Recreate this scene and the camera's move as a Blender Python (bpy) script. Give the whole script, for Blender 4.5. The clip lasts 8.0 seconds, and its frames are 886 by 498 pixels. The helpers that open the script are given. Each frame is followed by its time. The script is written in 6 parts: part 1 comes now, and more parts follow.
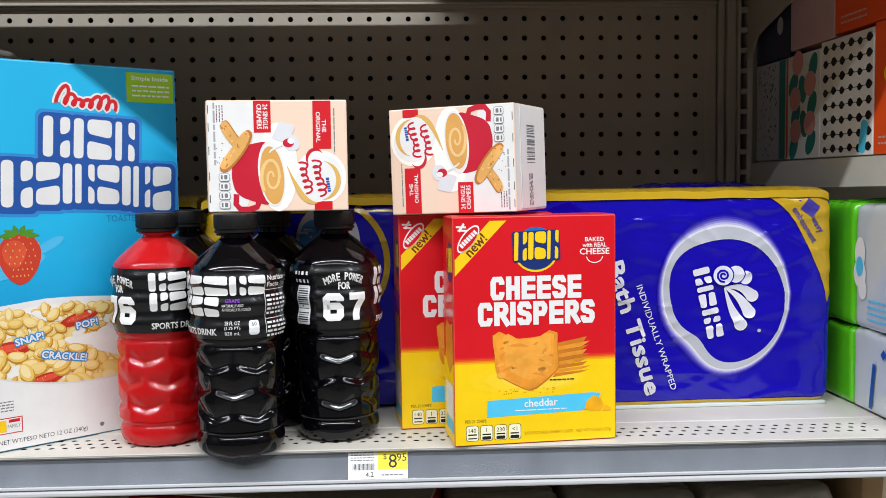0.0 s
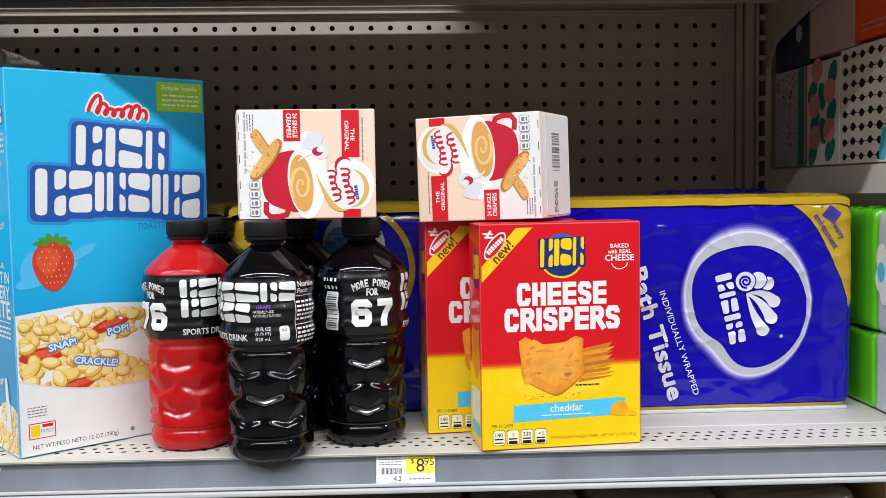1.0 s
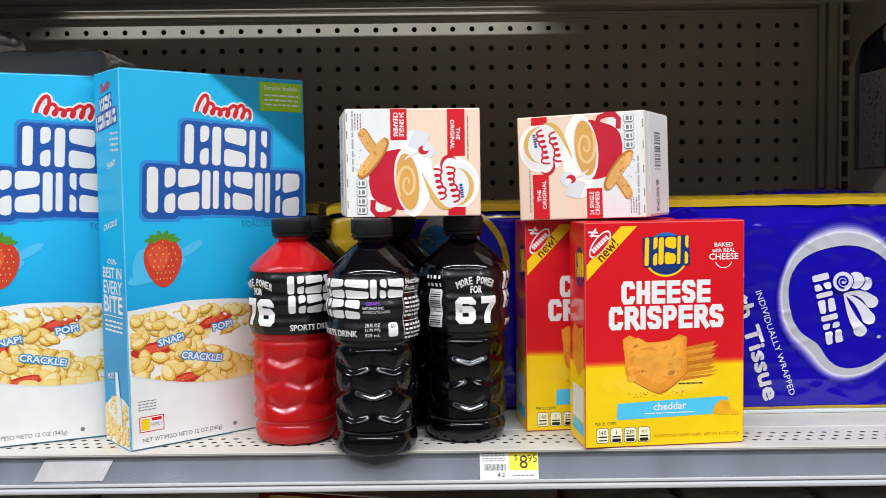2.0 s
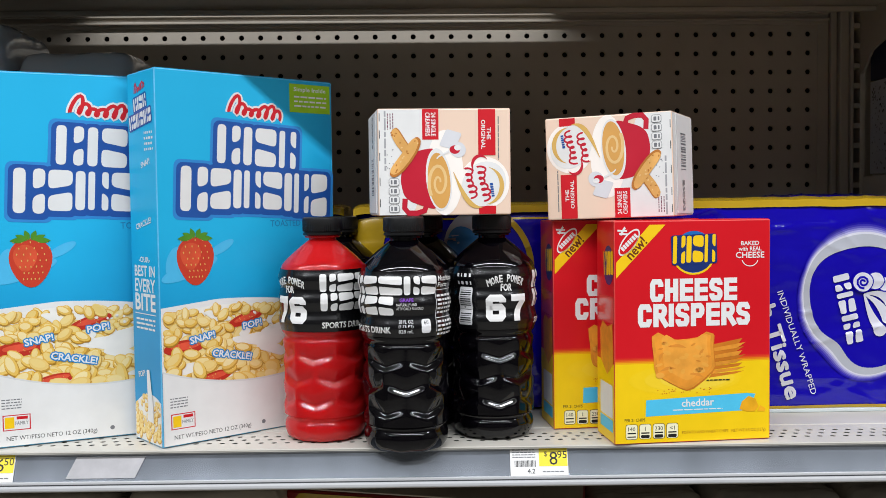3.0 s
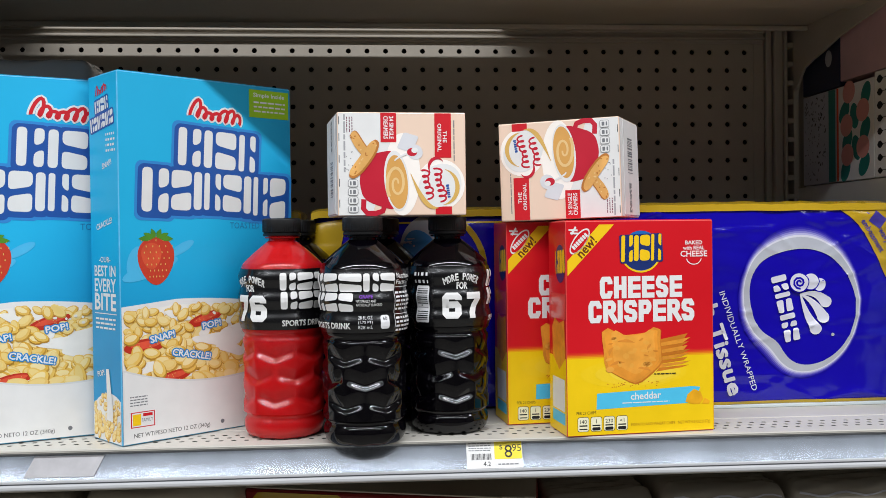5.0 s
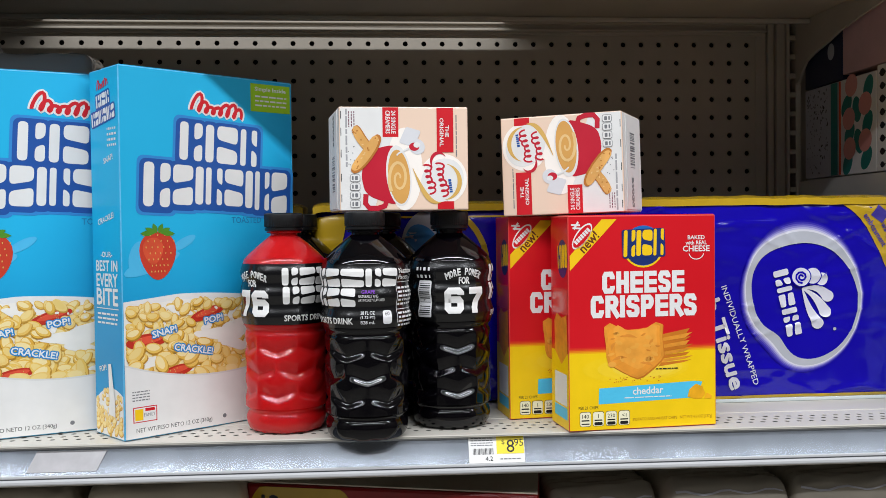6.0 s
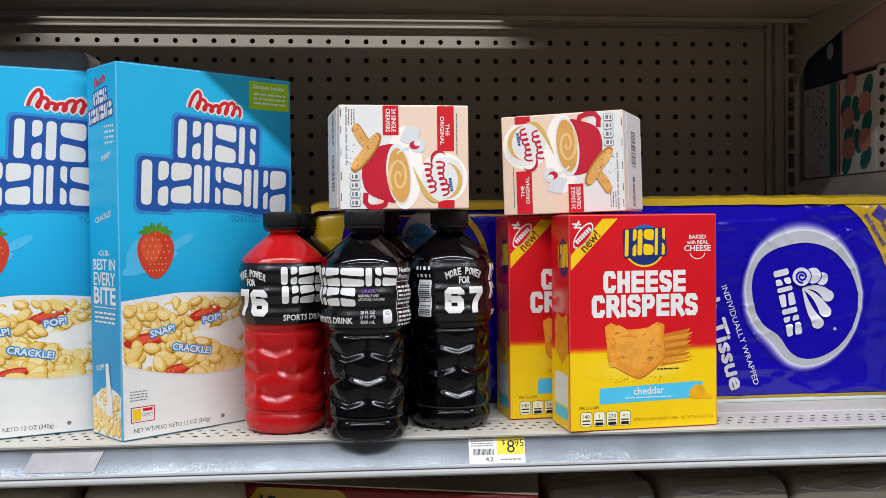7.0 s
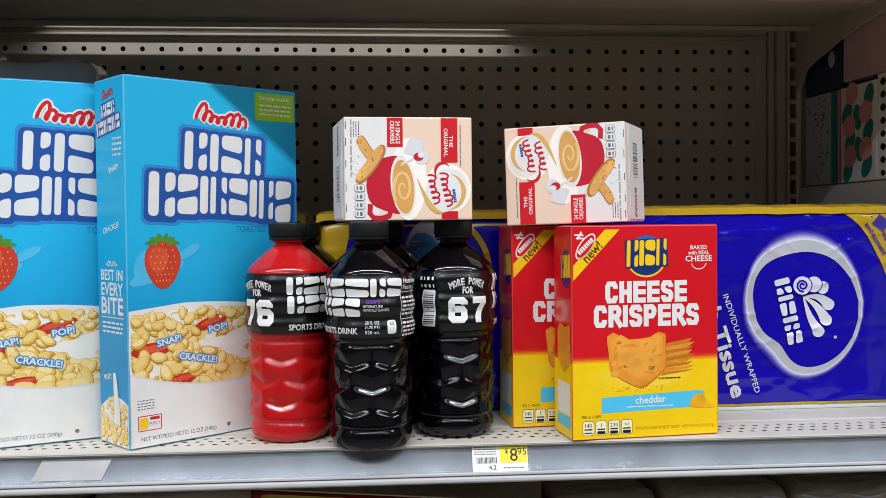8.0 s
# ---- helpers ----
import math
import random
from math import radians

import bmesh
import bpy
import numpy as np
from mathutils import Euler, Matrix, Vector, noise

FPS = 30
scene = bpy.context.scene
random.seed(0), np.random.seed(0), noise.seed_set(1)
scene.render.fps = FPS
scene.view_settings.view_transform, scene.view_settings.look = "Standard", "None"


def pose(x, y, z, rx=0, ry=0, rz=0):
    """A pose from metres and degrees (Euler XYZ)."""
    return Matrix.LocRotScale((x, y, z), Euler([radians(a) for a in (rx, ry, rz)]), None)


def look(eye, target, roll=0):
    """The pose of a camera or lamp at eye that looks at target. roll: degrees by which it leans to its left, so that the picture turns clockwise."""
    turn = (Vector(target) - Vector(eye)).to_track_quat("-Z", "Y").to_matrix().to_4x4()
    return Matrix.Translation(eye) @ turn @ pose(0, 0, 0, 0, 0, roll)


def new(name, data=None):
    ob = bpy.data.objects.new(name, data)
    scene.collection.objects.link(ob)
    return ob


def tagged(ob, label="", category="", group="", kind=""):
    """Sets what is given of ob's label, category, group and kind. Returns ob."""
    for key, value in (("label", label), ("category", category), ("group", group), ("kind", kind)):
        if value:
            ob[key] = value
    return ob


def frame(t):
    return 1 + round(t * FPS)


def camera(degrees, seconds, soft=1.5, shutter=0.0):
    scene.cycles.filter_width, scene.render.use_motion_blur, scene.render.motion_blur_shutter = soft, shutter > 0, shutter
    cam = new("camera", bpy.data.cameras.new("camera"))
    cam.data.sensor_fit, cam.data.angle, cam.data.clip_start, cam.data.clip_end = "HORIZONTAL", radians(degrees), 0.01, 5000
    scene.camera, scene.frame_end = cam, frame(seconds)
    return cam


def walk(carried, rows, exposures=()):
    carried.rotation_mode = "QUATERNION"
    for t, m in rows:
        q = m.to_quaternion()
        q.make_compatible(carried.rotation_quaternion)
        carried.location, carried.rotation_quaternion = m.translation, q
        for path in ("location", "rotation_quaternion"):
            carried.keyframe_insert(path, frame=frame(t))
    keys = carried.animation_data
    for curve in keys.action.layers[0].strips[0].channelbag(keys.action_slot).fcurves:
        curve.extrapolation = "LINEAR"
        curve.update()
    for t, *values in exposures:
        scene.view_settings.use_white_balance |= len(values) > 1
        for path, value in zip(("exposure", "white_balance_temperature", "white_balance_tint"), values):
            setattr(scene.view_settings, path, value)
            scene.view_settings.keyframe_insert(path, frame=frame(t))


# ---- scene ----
cam = camera(49.9, 8.0, soft=0.85, shutter=0.3)
PATH = [
    (0, (-0.036, -0.1, 1.18), (0.075, 1.892, 1.037), -0.8),
    (0.5, (-0.048, -0.107, 1.185), (0.056, 1.885, 1.048), -0.7),
    (1, (-0.053, -0.11, 1.182), (0.041, 1.883, 1.051), -0.9),
    (1.5, (-0.089, -0.112, 1.182), (-0.007, 1.882, 1.052), -0.8),
    (2, (-0.118, -0.115, 1.179), (-0.09, 1.881, 1.055), -0.8),
    (2.2, (-0.124, -0.114, 1.174), (-0.105, 1.883, 1.058), -1.0),
    (3.3, (-0.167, -0.144, 1.154), (-0.095, 1.854, 1.107), -0.6),
    (3.5, (-0.171, -0.159, 1.146), (-0.086, 1.839, 1.127), -0.6),
    (4, (-0.17, -0.166, 1.141), (-0.056, 1.83, 1.119), -0.7),
    (4.5, (-0.169, -0.156, 1.134), (-0.001, 1.837, 1.115), -0.7),
    (6, (-0.172, -0.151, 1.14), (-0.002, 1.841, 1.093), -0.7),
    (6.5, (-0.174, -0.15, 1.135), (0.004, 1.841, 1.093), -0.7),
    (7, (-0.178, -0.145, 1.14), (0.006, 1.846, 1.091), -0.6),
    (7.5, (-0.178, -0.147, 1.144), (0.002, 1.844, 1.096), -0.6),
    (8, (-0.179, -0.154, 1.151), (-0.002, 1.838, 1.1), -0.6),
]
walk(cam, [(t, look(eye, target, roll)) for t, eye, target, roll in PATH],
     exposures=((0.0, 0.14), (2.2, 0.08), (3.5, -0.10), (8.0, -0.09)))

# ---- light ----
world = bpy.data.worlds.new("store_air")
world.use_nodes = True
world.node_tree.nodes["Background"].inputs[0].default_value = (0.9, 0.95, 1.0, 1)
world.node_tree.nodes["Background"].inputs[1].default_value = 0.02
scene.world = world


def area_lamp(name, x, y, z, sx, sy, watts, colour=(0.935, 0.965, 1.02)):
    la = bpy.data.lights.new(name, "AREA")
    la.shape, la.size, la.size_y, la.energy, la.color = "RECTANGLE", sx, sy, watts, colour
    ob = new(name, la)
    ob.matrix_basis = pose(x, y, z)
    return ob


# ceiling tubes run along the aisle
area_lamp("ceiling_tube_light", 0.0, -0.77, 3.15, 7.6, 0.10, 200)
area_lamp("ceiling_tube_light", 0.0, -2.30, 3.15, 7.6, 0.10, 100)

# ---- materials ----


def lin(h):
    out = []
    for i in (0, 2, 4):
        c = int(h[i:i + 2], 16) / 255
        out.append(c / 12.92 if c <= 0.04045 else ((c + 0.055) / 1.055) ** 2.4)
    return (*out, 1)


MATS = {}


def mat(name, hexcol, rough=0.45, metal=0.0, vary=0.08, scale=40.0, bump=0.03, bump_scale=400.0, coat=0.0, stain=0.0, spec=0.5, glow_through=0.0):
    """A painted, printed or moulded surface: two scales of tone and a fine relief."""
    if name in MATS:
        return MATS[name]
    m = bpy.data.materials.new(name)
    m.use_nodes = True
    nt = m.node_tree
    b = nt.nodes["Principled BSDF"]
    b.inputs["Roughness"].default_value = rough
    b.inputs["Metallic"].default_value = metal
    b.inputs["Coat Weight"].default_value = coat
    b.inputs["Specular IOR Level"].default_value = spec
    b.inputs["Coat Roughness"].default_value = 0.08
    if glow_through:
        b.inputs["Subsurface Weight"].default_value = glow_through
        b.inputs["Subsurface Radius"].default_value = (0.05, 0.008, 0.007)
        b.inputs["Subsurface Scale"].default_value = 1.0
    co = nt.nodes.new("ShaderNodeTexCoord")
    n1 = nt.nodes.new("ShaderNodeTexNoise")
    n1.inputs["Scale"].default_value, n1.inputs["Detail"].default_value = scale, 5
    n2 = nt.nodes.new("ShaderNodeTexNoise")
    n2.inputs["Scale"].default_value, n2.inputs["Detail"].default_value = scale * 0.12, 3
    add = nt.nodes.new("ShaderNodeMath")
    add.operation = "ADD"
    rng = nt.nodes.new("ShaderNodeMapRange")
    rng.inputs["From Min"].default_value, rng.inputs["From Max"].default_value = 0.6, 1.4
    rng.inputs["To Min"].default_value, rng.inputs["To Max"].default_value = 1 - vary - stain, 1 + vary
    mul = nt.nodes.new("ShaderNodeMix")
    mul.data_type, mul.blend_type = "RGBA", "MULTIPLY"
    mul.inputs[0].default_value = 1
    mul.inputs[6].default_value = lin(hexcol)
    for n in (n1, n2):
        nt.links.new(co.outputs["Object"], n.inputs["Vector"])
    nt.links.new(n1.outputs["Fac"], add.inputs[0])
    nt.links.new(n2.outputs["Fac"], add.inputs[1])
    nt.links.new(add.outputs[0], rng.inputs["Value"])
    nt.links.new(rng.outputs[0], mul.inputs[7])
    nt.links.new(mul.outputs[2], b.inputs["Base Color"])
    r2 = nt.nodes.new("ShaderNodeMapRange")
    r2.inputs["To Min"].default_value, r2.inputs["To Max"].default_value = rough * 0.85, min(1, rough * 1.2)
    nt.links.new(n1.outputs["Fac"], r2.inputs["Value"])
    nt.links.new(r2.outputs[0], b.inputs["Roughness"])
    if bump:
        n3 = nt.nodes.new("ShaderNodeTexNoise")
        n3.inputs["Scale"].default_value, n3.inputs["Detail"].default_value = bump_scale, 3
        bp = nt.nodes.new("ShaderNodeBump")
        bp.inputs["Strength"].default_value, bp.inputs["Distance"].default_value = bump, 0.002
        nt.links.new(co.outputs["Object"], n3.inputs["Vector"])
        nt.links.new(n3.outputs["Fac"], bp.inputs["Height"])
        nt.links.new(bp.outputs[0], b.inputs["Normal"])
    MATS[name] = m
    return m


STEEL = mat("putty_enamel_steel", "ADA496", 0.45, vary=0.06, scale=25, stain=0.05)
STEEL_LIGHT = mat("cream_enamel_steel", "CBC7BD", 0.4, vary=0.05, scale=25, stain=0.04)
RAIL = mat("grey_price_rail", "B6BECA", 0.11, metal=0.74, vary=0.10, scale=40, stain=0.08, bump=0.004)


def streaked(m, scale):
    """Stretches a surface's tone into streaks: scale is the squeeze of its texture along x, y, z."""
    nt = m.node_tree
    co = next(n for n in nt.nodes if n.type == "TEX_COORD")
    mp = nt.nodes.new("ShaderNodeMapping")
    mp.inputs["Scale"].default_value = scale
    nt.links.new(co.outputs["Object"], mp.inputs["Vector"])
    for n in nt.nodes:
        if n.type == "TEX_NOISE":
            nt.links.new(mp.outputs[0], n.inputs["Vector"])


# upright tone streaks stand in for reflections on the rail
streaked(RAIL, (1.0, 1.0, 0.06))
STORE_WHITE = mat("store_white_paint", "D2D2CE", 0.7)
RAIL_LIP = mat("white_rail_lip", "BFC0C1", 0.35, vary=0.05)
# near-black for sheets that stand in for shade behind holes and slots
SHADE_BLACK = mat("shade_black", "070605", 0.8, vary=0.1)
WALL = mat("store_wall_paint", "585653", 0.7)
FLOOR = mat("vinyl_floor", "7C7972", 0.35, vary=0.1, scale=6)

# ---- mesh helpers ----


def mesh_of(name, bm, smooth=None):
    me = bpy.data.meshes.new(name)
    bmesh.ops.recalc_face_normals(bm, faces=bm.faces)
    bm.to_mesh(me)
    bm.free()
    if smooth is not None:
        me.shade_smooth()
        if smooth < 180:
            me.set_sharp_from_angle(angle=radians(smooth))
    return me


def part(name, bm, material, parent=None, label="", smooth=None):
    """One mesh object under a thing or under a part."""
    ob = new(name, mesh_of(name, bm, smooth))
    ob.data.materials.append(material)
    if parent is not None:
        ob.parent = parent
    if label:
        ob["label"] = label
    return ob


def thing(name, m, label, category, group="", kind=""):
    ob = new(name)
    ob.empty_display_size = 0.03
    ob.matrix_basis = m
    return tagged(ob, label, category, group, kind)


def box_bm(x0, x1, y0, y1, z0, z1, bevel=0.0, seg=2):
    bm = bmesh.new()
    vs = [bm.verts.new((x, y, z)) for z in (z0, z1) for y in (y0, y1) for x in (x0, x1)]
    for f in ((0, 2, 3, 1), (4, 5, 7, 6), (0, 1, 5, 4), (2, 6, 7, 3), (0, 4, 6, 2), (1, 3, 7, 5)):
        bm.faces.new([vs[i] for i in f])
    if bevel:
        bmesh.ops.bevel(bm, geom=bm.edges[:], offset=bevel, segments=seg, affect="EDGES", profile=0.5)
    return bm


def setting(name, bm, material, label, category="", smooth=None):
    ob = part(name, bm, material, None, "", smooth)
    return tagged(ob, label, category or name.split("_")[0], kind="structure")


def lathe(profile, n=64, fn=None):
    """A turned shape from (radius, height) pairs; fn(angle, r, z) gives the radius."""
    bm = bmesh.new()
    rings = []
    for r, z in profile:
        rings.append([bm.verts.new(((fn(a, r, z) if fn else r) * math.sin(a), -(fn(a, r, z) if fn else r) * math.cos(a), z))
                      for a in (2 * math.pi * i / n for i in range(n))])
    for a, b in zip(rings, rings[1:]):
        for i in range(n):
            bm.faces.new((a[i], a[(i + 1) % n], b[(i + 1) % n], b[i]))
    bm.faces.new(rings[0])
    bm.faces.new(rings[-1])
    return bm


# ---- the bay ----
DECK, EDGE, BACK = 0.948, 0.719, 1.16
SHELF_Y = EDGE
LEFT, RIGHT = -0.79, 0.43
HOLE, HX, HZ = 0.0254, 0.374, 1.391
UNDER = 1.416


def holed_sheet(cells, thick, nseg=8):
    """A sheet in u, v pierced by round holes: cells are (u0, u1, v0, v1, radius)."""
    verts, faces = [], []
    for u0, u1, v0, v1, r in cells:
        cu, cv, b = (u0 + u1) / 2, (v0 + v1) / 2, len(verts)
        sq = [(u0, v0), (cu, v0), (u1, v0), (u1, cv), (u1, v1), (cu, v1), (u0, v1), (u0, cv)]
        an = [225, 270, 315, 0, 45, 90, 135, 180]
        verts += [(u, 0.0, v) for u, v in sq]
        for d in (0.0, thick):
            verts += [(cu + r * math.cos(radians(a)), d, cv + r * math.sin(radians(a))) for a in an]
        for i in range(8):
            j = (i + 1) % 8
            faces += [(b + i, b + j, b + 8 + j, b + 8 + i), (b + 8 + i, b + 8 + j, b + 16 + j, b + 16 + i)]
    return verts, faces


def pydata_part(name, verts, faces, material, parent=None):
    me = bpy.data.meshes.new(name)
    me.from_pydata(verts, [], faces)
    ob = new(name, me)
    me.materials.append(material)
    if parent is not None:
        ob.parent = parent
    return ob


def build_bay():
    # pierced back panel
    cells = []
    for c in range(-0, 46):
        for r in range(0, 18):
            u, v = HX - HOLE * c, HZ - HOLE * r
            cells.append((u - HOLE / 2, u + HOLE / 2, v - HOLE / 2, v + HOLE / 2, 0.0036))
    verts, faces = holed_sheet(cells, 0.002)
    ob = pydata_part("back_panel", [(x, BACK + y, z) for x, y, z in verts], faces, STEEL)
    tagged(ob, "putty-grey steel pegboard back panel with round holes", "back panel", kind="structure")
    # black sheet paints the shade seen through the pegboard holes
    setting("panel_void", box_bm(LEFT, RIGHT, BACK + 0.03, BACK + 0.04, 0.3, 1.6), SHADE_BLACK, "black sheet standing in for shade behind the pegboard", "void")
    top = HZ + HOLE / 2
    setting("panel_top_rail", box_bm(LEFT, 0.40, BACK - 0.004, BACK + 0.012, top, 1.60, 0.001), STEEL, "putty-grey top rail of the back panel", "rail")
    for k in range(2):
        setting("panel_rib", box_bm(LEFT, 0.40, BACK - 0.010, BACK - 0.0045, top + 0.004 + 0.009 * k, top + 0.0075 + 0.009 * k, 0.001), STEEL, "pressed rib along the top rail", "rail")
    setting("panel_lower_sheet", box_bm(LEFT, RIGHT, BACK, BACK + 0.012, 0.1, HZ - HOLE * 17.5), STEEL, "plain lower back sheet", "panel")
    setting("panel_side_strip", box_bm(HX + HOLE / 2, 0.402, BACK - 0.001, BACK + 0.012, 0.9, 1.6, 0.001), STEEL, "plain margin of the back panel", "panel")
    setting("panel_side_flange", box_bm(0.403, 0.412, BACK - 0.006, BACK + 0.012, 0.9, 1.6, 0.002), STEEL, "folded steel flange beside the panel", "panel")
    setting("panel_side_filler", box_bm(0.413, 0.4255, BACK - 0.012, BACK + 0.012, 0.9, 1.6, 0.002), STEEL, "steel filler beside the upright", "panel")


def build_shelf():
    ob = thing("shelf", pose(0, SHELF_Y, 0, 0, 0, -1.3) @ pose(0, -SHELF_Y, 0), "cream steel gondola shelf with perforated front and grey price rail", "shelf", kind="structure")
    yl = 0.787
    part("deck", box_bm(LEFT, RIGHT, yl, BACK - 0.03, DECK - 0.03, DECK, 0.001), STEEL_LIGHT, ob)
    cells = []
    pitch, rows, first = 0.0120, 3, EDGE + 0.0165
    for r in range(rows):
        for i in range(int((RIGHT - LEFT - 0.02) / pitch)):
            u = LEFT + pitch * (0.5 if r % 2 else 0.0) + i * pitch
            cells.append((u, u + pitch, first + r * pitch, first + (r + 1) * pitch, 0.0027))
    verts, faces = holed_sheet(cells, 0.0003)
    pydata_part("perforated_front", [(x, z, DECK - 0.0005 - y) for x, y, z in verts], faces, STEEL_LIGHT, ob)
    part("front_strip", box_bm(LEFT, RIGHT, EDGE, first, DECK - 0.003, DECK - 0.0005), STEEL_LIGHT, ob)
    part("rear_strip", box_bm(LEFT, RIGHT, first + rows * pitch, yl - 0.001, DECK - 0.003, DECK - 0.0005), STEEL_LIGHT, ob)
    part("end_strip", box_bm(RIGHT - 0.0215, RIGHT, first, first + rows * pitch, DECK - 0.003, DECK - 0.0008), STEEL_LIGHT, ob)
    part("start_strip", box_bm(LEFT - 0.001, LEFT + 0.0065, first, first + rows * pitch, DECK - 0.004, DECK - 0.0012), STEEL_LIGHT, ob)
    # black sheet close under the perforations, in place of their shade
    part("shelf_void", box_bm(LEFT, RIGHT, EDGE + 0.013, yl - 0.002, DECK - 0.006, DECK - 0.0045), SHADE_BLACK, ob)
    part("nose", box_bm(LEFT, 0.44, EDGE - 0.0004, EDGE + 0.0040, DECK - 0.0024, DECK - 0.0006, 0.0007), STEEL_LIGHT, ob, "folded nose of the shelf")
    part("front_lip", box_bm(LEFT, RIGHT, EDGE + 0.0082, EDGE + 0.0110, DECK - 0.04, DECK - 0.0036), STEEL_LIGHT, ob)
    # the rail is a shallow trough, tilted back
    face, n = [], 12
    for k in range(n + 1):
        f = k / n
        face.append((EDGE + 0.0068 - 0.0112 * f + 0.0002 * math.sin(math.pi * f), DECK - 0.0026 - 0.0266 * f))
    bm = bmesh.new()
    cols = [[[bm.verts.new((x, y + q, z)) for y, z in face] for q in (0.0, 0.0012)] for x in (LEFT, 0.44)]
    for k in range(n):
        bm.faces.new((cols[0][0][k], cols[0][0][k + 1], cols[1][0][k + 1], cols[1][0][k]))
        bm.faces.new((cols[0][1][k], cols[1][1][k], cols[1][1][k + 1], cols[0][1][k + 1]))
    part("price_rail", bm, RAIL, ob, "glossy grey plastic price rail, tilted back", 60)
    part("rail_bead", box_bm(LEFT, 0.44, EDGE + 0.0048, EDGE + 0.0062, DECK - 0.0056, DECK - 0.0026, 0.0005), RAIL_LIP, ob)
    part("rail_channel", box_bm(LEFT, 0.44, EDGE - 0.0056, EDGE - 0.0030, DECK - 0.0294, DECK - 0.0268, 0.0006), RAIL_LIP, ob)
    part("rail_groove", box_bm(LEFT, 0.44, EDGE - 0.0046, EDGE + 0.0078, DECK - 0.0304, DECK - 0.0295), mat("groove_grey", "5A5C60", 0.6), ob)
    part("rail_lip", box_bm(LEFT, 0.44, EDGE - 0.0076, EDGE + 0.0078, DECK - 0.0352, DECK - 0.0305, 0.0014), RAIL_LIP, ob)
    return ob


def build_upper_shelf():
    ob = thing("upper_shelf", Matrix.Identity(4), "putty steel shelf seen from below", "shelf", kind="structure")
    part("deck", box_bm(LEFT, 0.4375, 0.700, BACK - 0.056, UNDER, UNDER + 0.02, 0.002), STEEL, ob)
    part("front_lip", box_bm(LEFT, 0.4375, 0.692, 0.6995, UNDER - 0.014, UNDER + 0.024, 0.002), STEEL, ob)
    # unseen strips added to block light through the gap, but for its middle stretch
    part("rear_filler", box_bm(LEFT, -0.585, BACK - 0.0555, BACK - 0.006, UNDER + 0.004, UNDER + 0.018, 0.001), STEEL, ob)
    part("rear_filler", box_bm(0.025, 0.4215, BACK - 0.0555, BACK - 0.006, UNDER + 0.004, UNDER + 0.018, 0.001), STEEL, ob)
    pts = [(1.143, 1.334), (1.134, 1.338), (1.112, 1.360), (1.088, 1.367), (1.055, 1.374), (1.02, 1.383), (0.97, 1.391), (0.90, 1.400), (0.76, 1.411), (0.76, 1.446), (1.143, 1.446)]
    # unseen strip added to stop light leaking beside the upright
    part("rear_filler", box_bm(0.4220, 0.4465, BACK - 0.0555, BACK - 0.0165, UNDER + 0.004, UNDER + 0.018, 0.001), STEEL, ob)
    part("bracket", poly_prism(pts, 0.4380, 0.4415), STEEL, ob, "tapered steel bracket hooked into the upright")
    part("cross_rib", box_bm(LEFT, 0.4375, 0.93, 0.975, UNDER - 0.007, UNDER - 0.0005, 0.002), STEEL, ob)
    part("rear_flange", box_bm(LEFT, 0.4375, BACK - 0.064, BACK - 0.0565, UNDER - 0.007, UNDER - 0.0005, 0.0015), STEEL, ob)


def build_store():
    setting("floor", box_bm(-4, 4, -4.2, 1.5, -0.05, 0.0), FLOOR, "pale vinyl store floor")
    setting("ceiling", box_bm(-4, 4, -4.2, 1.5, 3.2, 3.25), STORE_WHITE, "white store ceiling")
    setting("wall_south", box_bm(-4, 4, -4.25, -4.2, 0.0, 3.2), WALL, "plain store wall")
    setting("wall_north", box_bm(-4, 4, 1.5, 1.55, 0.0, 3.2), WALL, "plain store wall behind the gondola")
    setting("wall_west", box_bm(-4.05, -4, -4.2, 1.5, 0.0, 3.2), WALL, "plain store wall")
    setting("wall_east", box_bm(4, 4.05, -4.2, 1.5, 0.0, 3.2), WALL, "plain store wall")


def poly_prism(pts, x0, x1):
    """A plate in the y, z plane with the outline pts, from x0 to x1."""
    bm = bmesh.new()
    a = [bm.verts.new((x0, y, z)) for y, z in pts]
    b = [bm.verts.new((x1, y, z)) for y, z in pts]
    bm.faces.new(a)
    bm.faces.new(b)
    for i in range(len(pts)):
        j = (i + 1) % len(pts)
        bm.faces.new((a[i], a[j], b[j], b[i]))
    return bm


def build_upright():
    x0, x1, y0, y1 = 0.426, 0.446, BACK - 0.016, BACK + 0.012
    ob = thing("upright", Matrix.Identity(4), "putty-grey steel gondola upright with a row of slots", "upright", kind="structure")
    part("side_strip", box_bm(x0, x0 + 0.004, y0, y1, 0, 2.0, 0.0008), STEEL, ob)
    part("side_strip", box_bm(x0 + 0.0125, x1, y0, y1, 0, 2.0, 0.0008), STEEL, ob)
    for k in range(-16, 12):
        z = 1.3190 + 0.0266 * k
        part("rung", box_bm(x0 + 0.004, x0 + 0.0125, y0, y1, z - 0.0034, z + 0.0034, 0.0006), STEEL, ob)
    # black strip behind the slots stands in for the shade inside
    part("hollow", box_bm(x0 + 0.004, x0 + 0.0125, y1 - 0.004, y1, 0, 2.0), SHADE_BLACK, ob)
    return ob


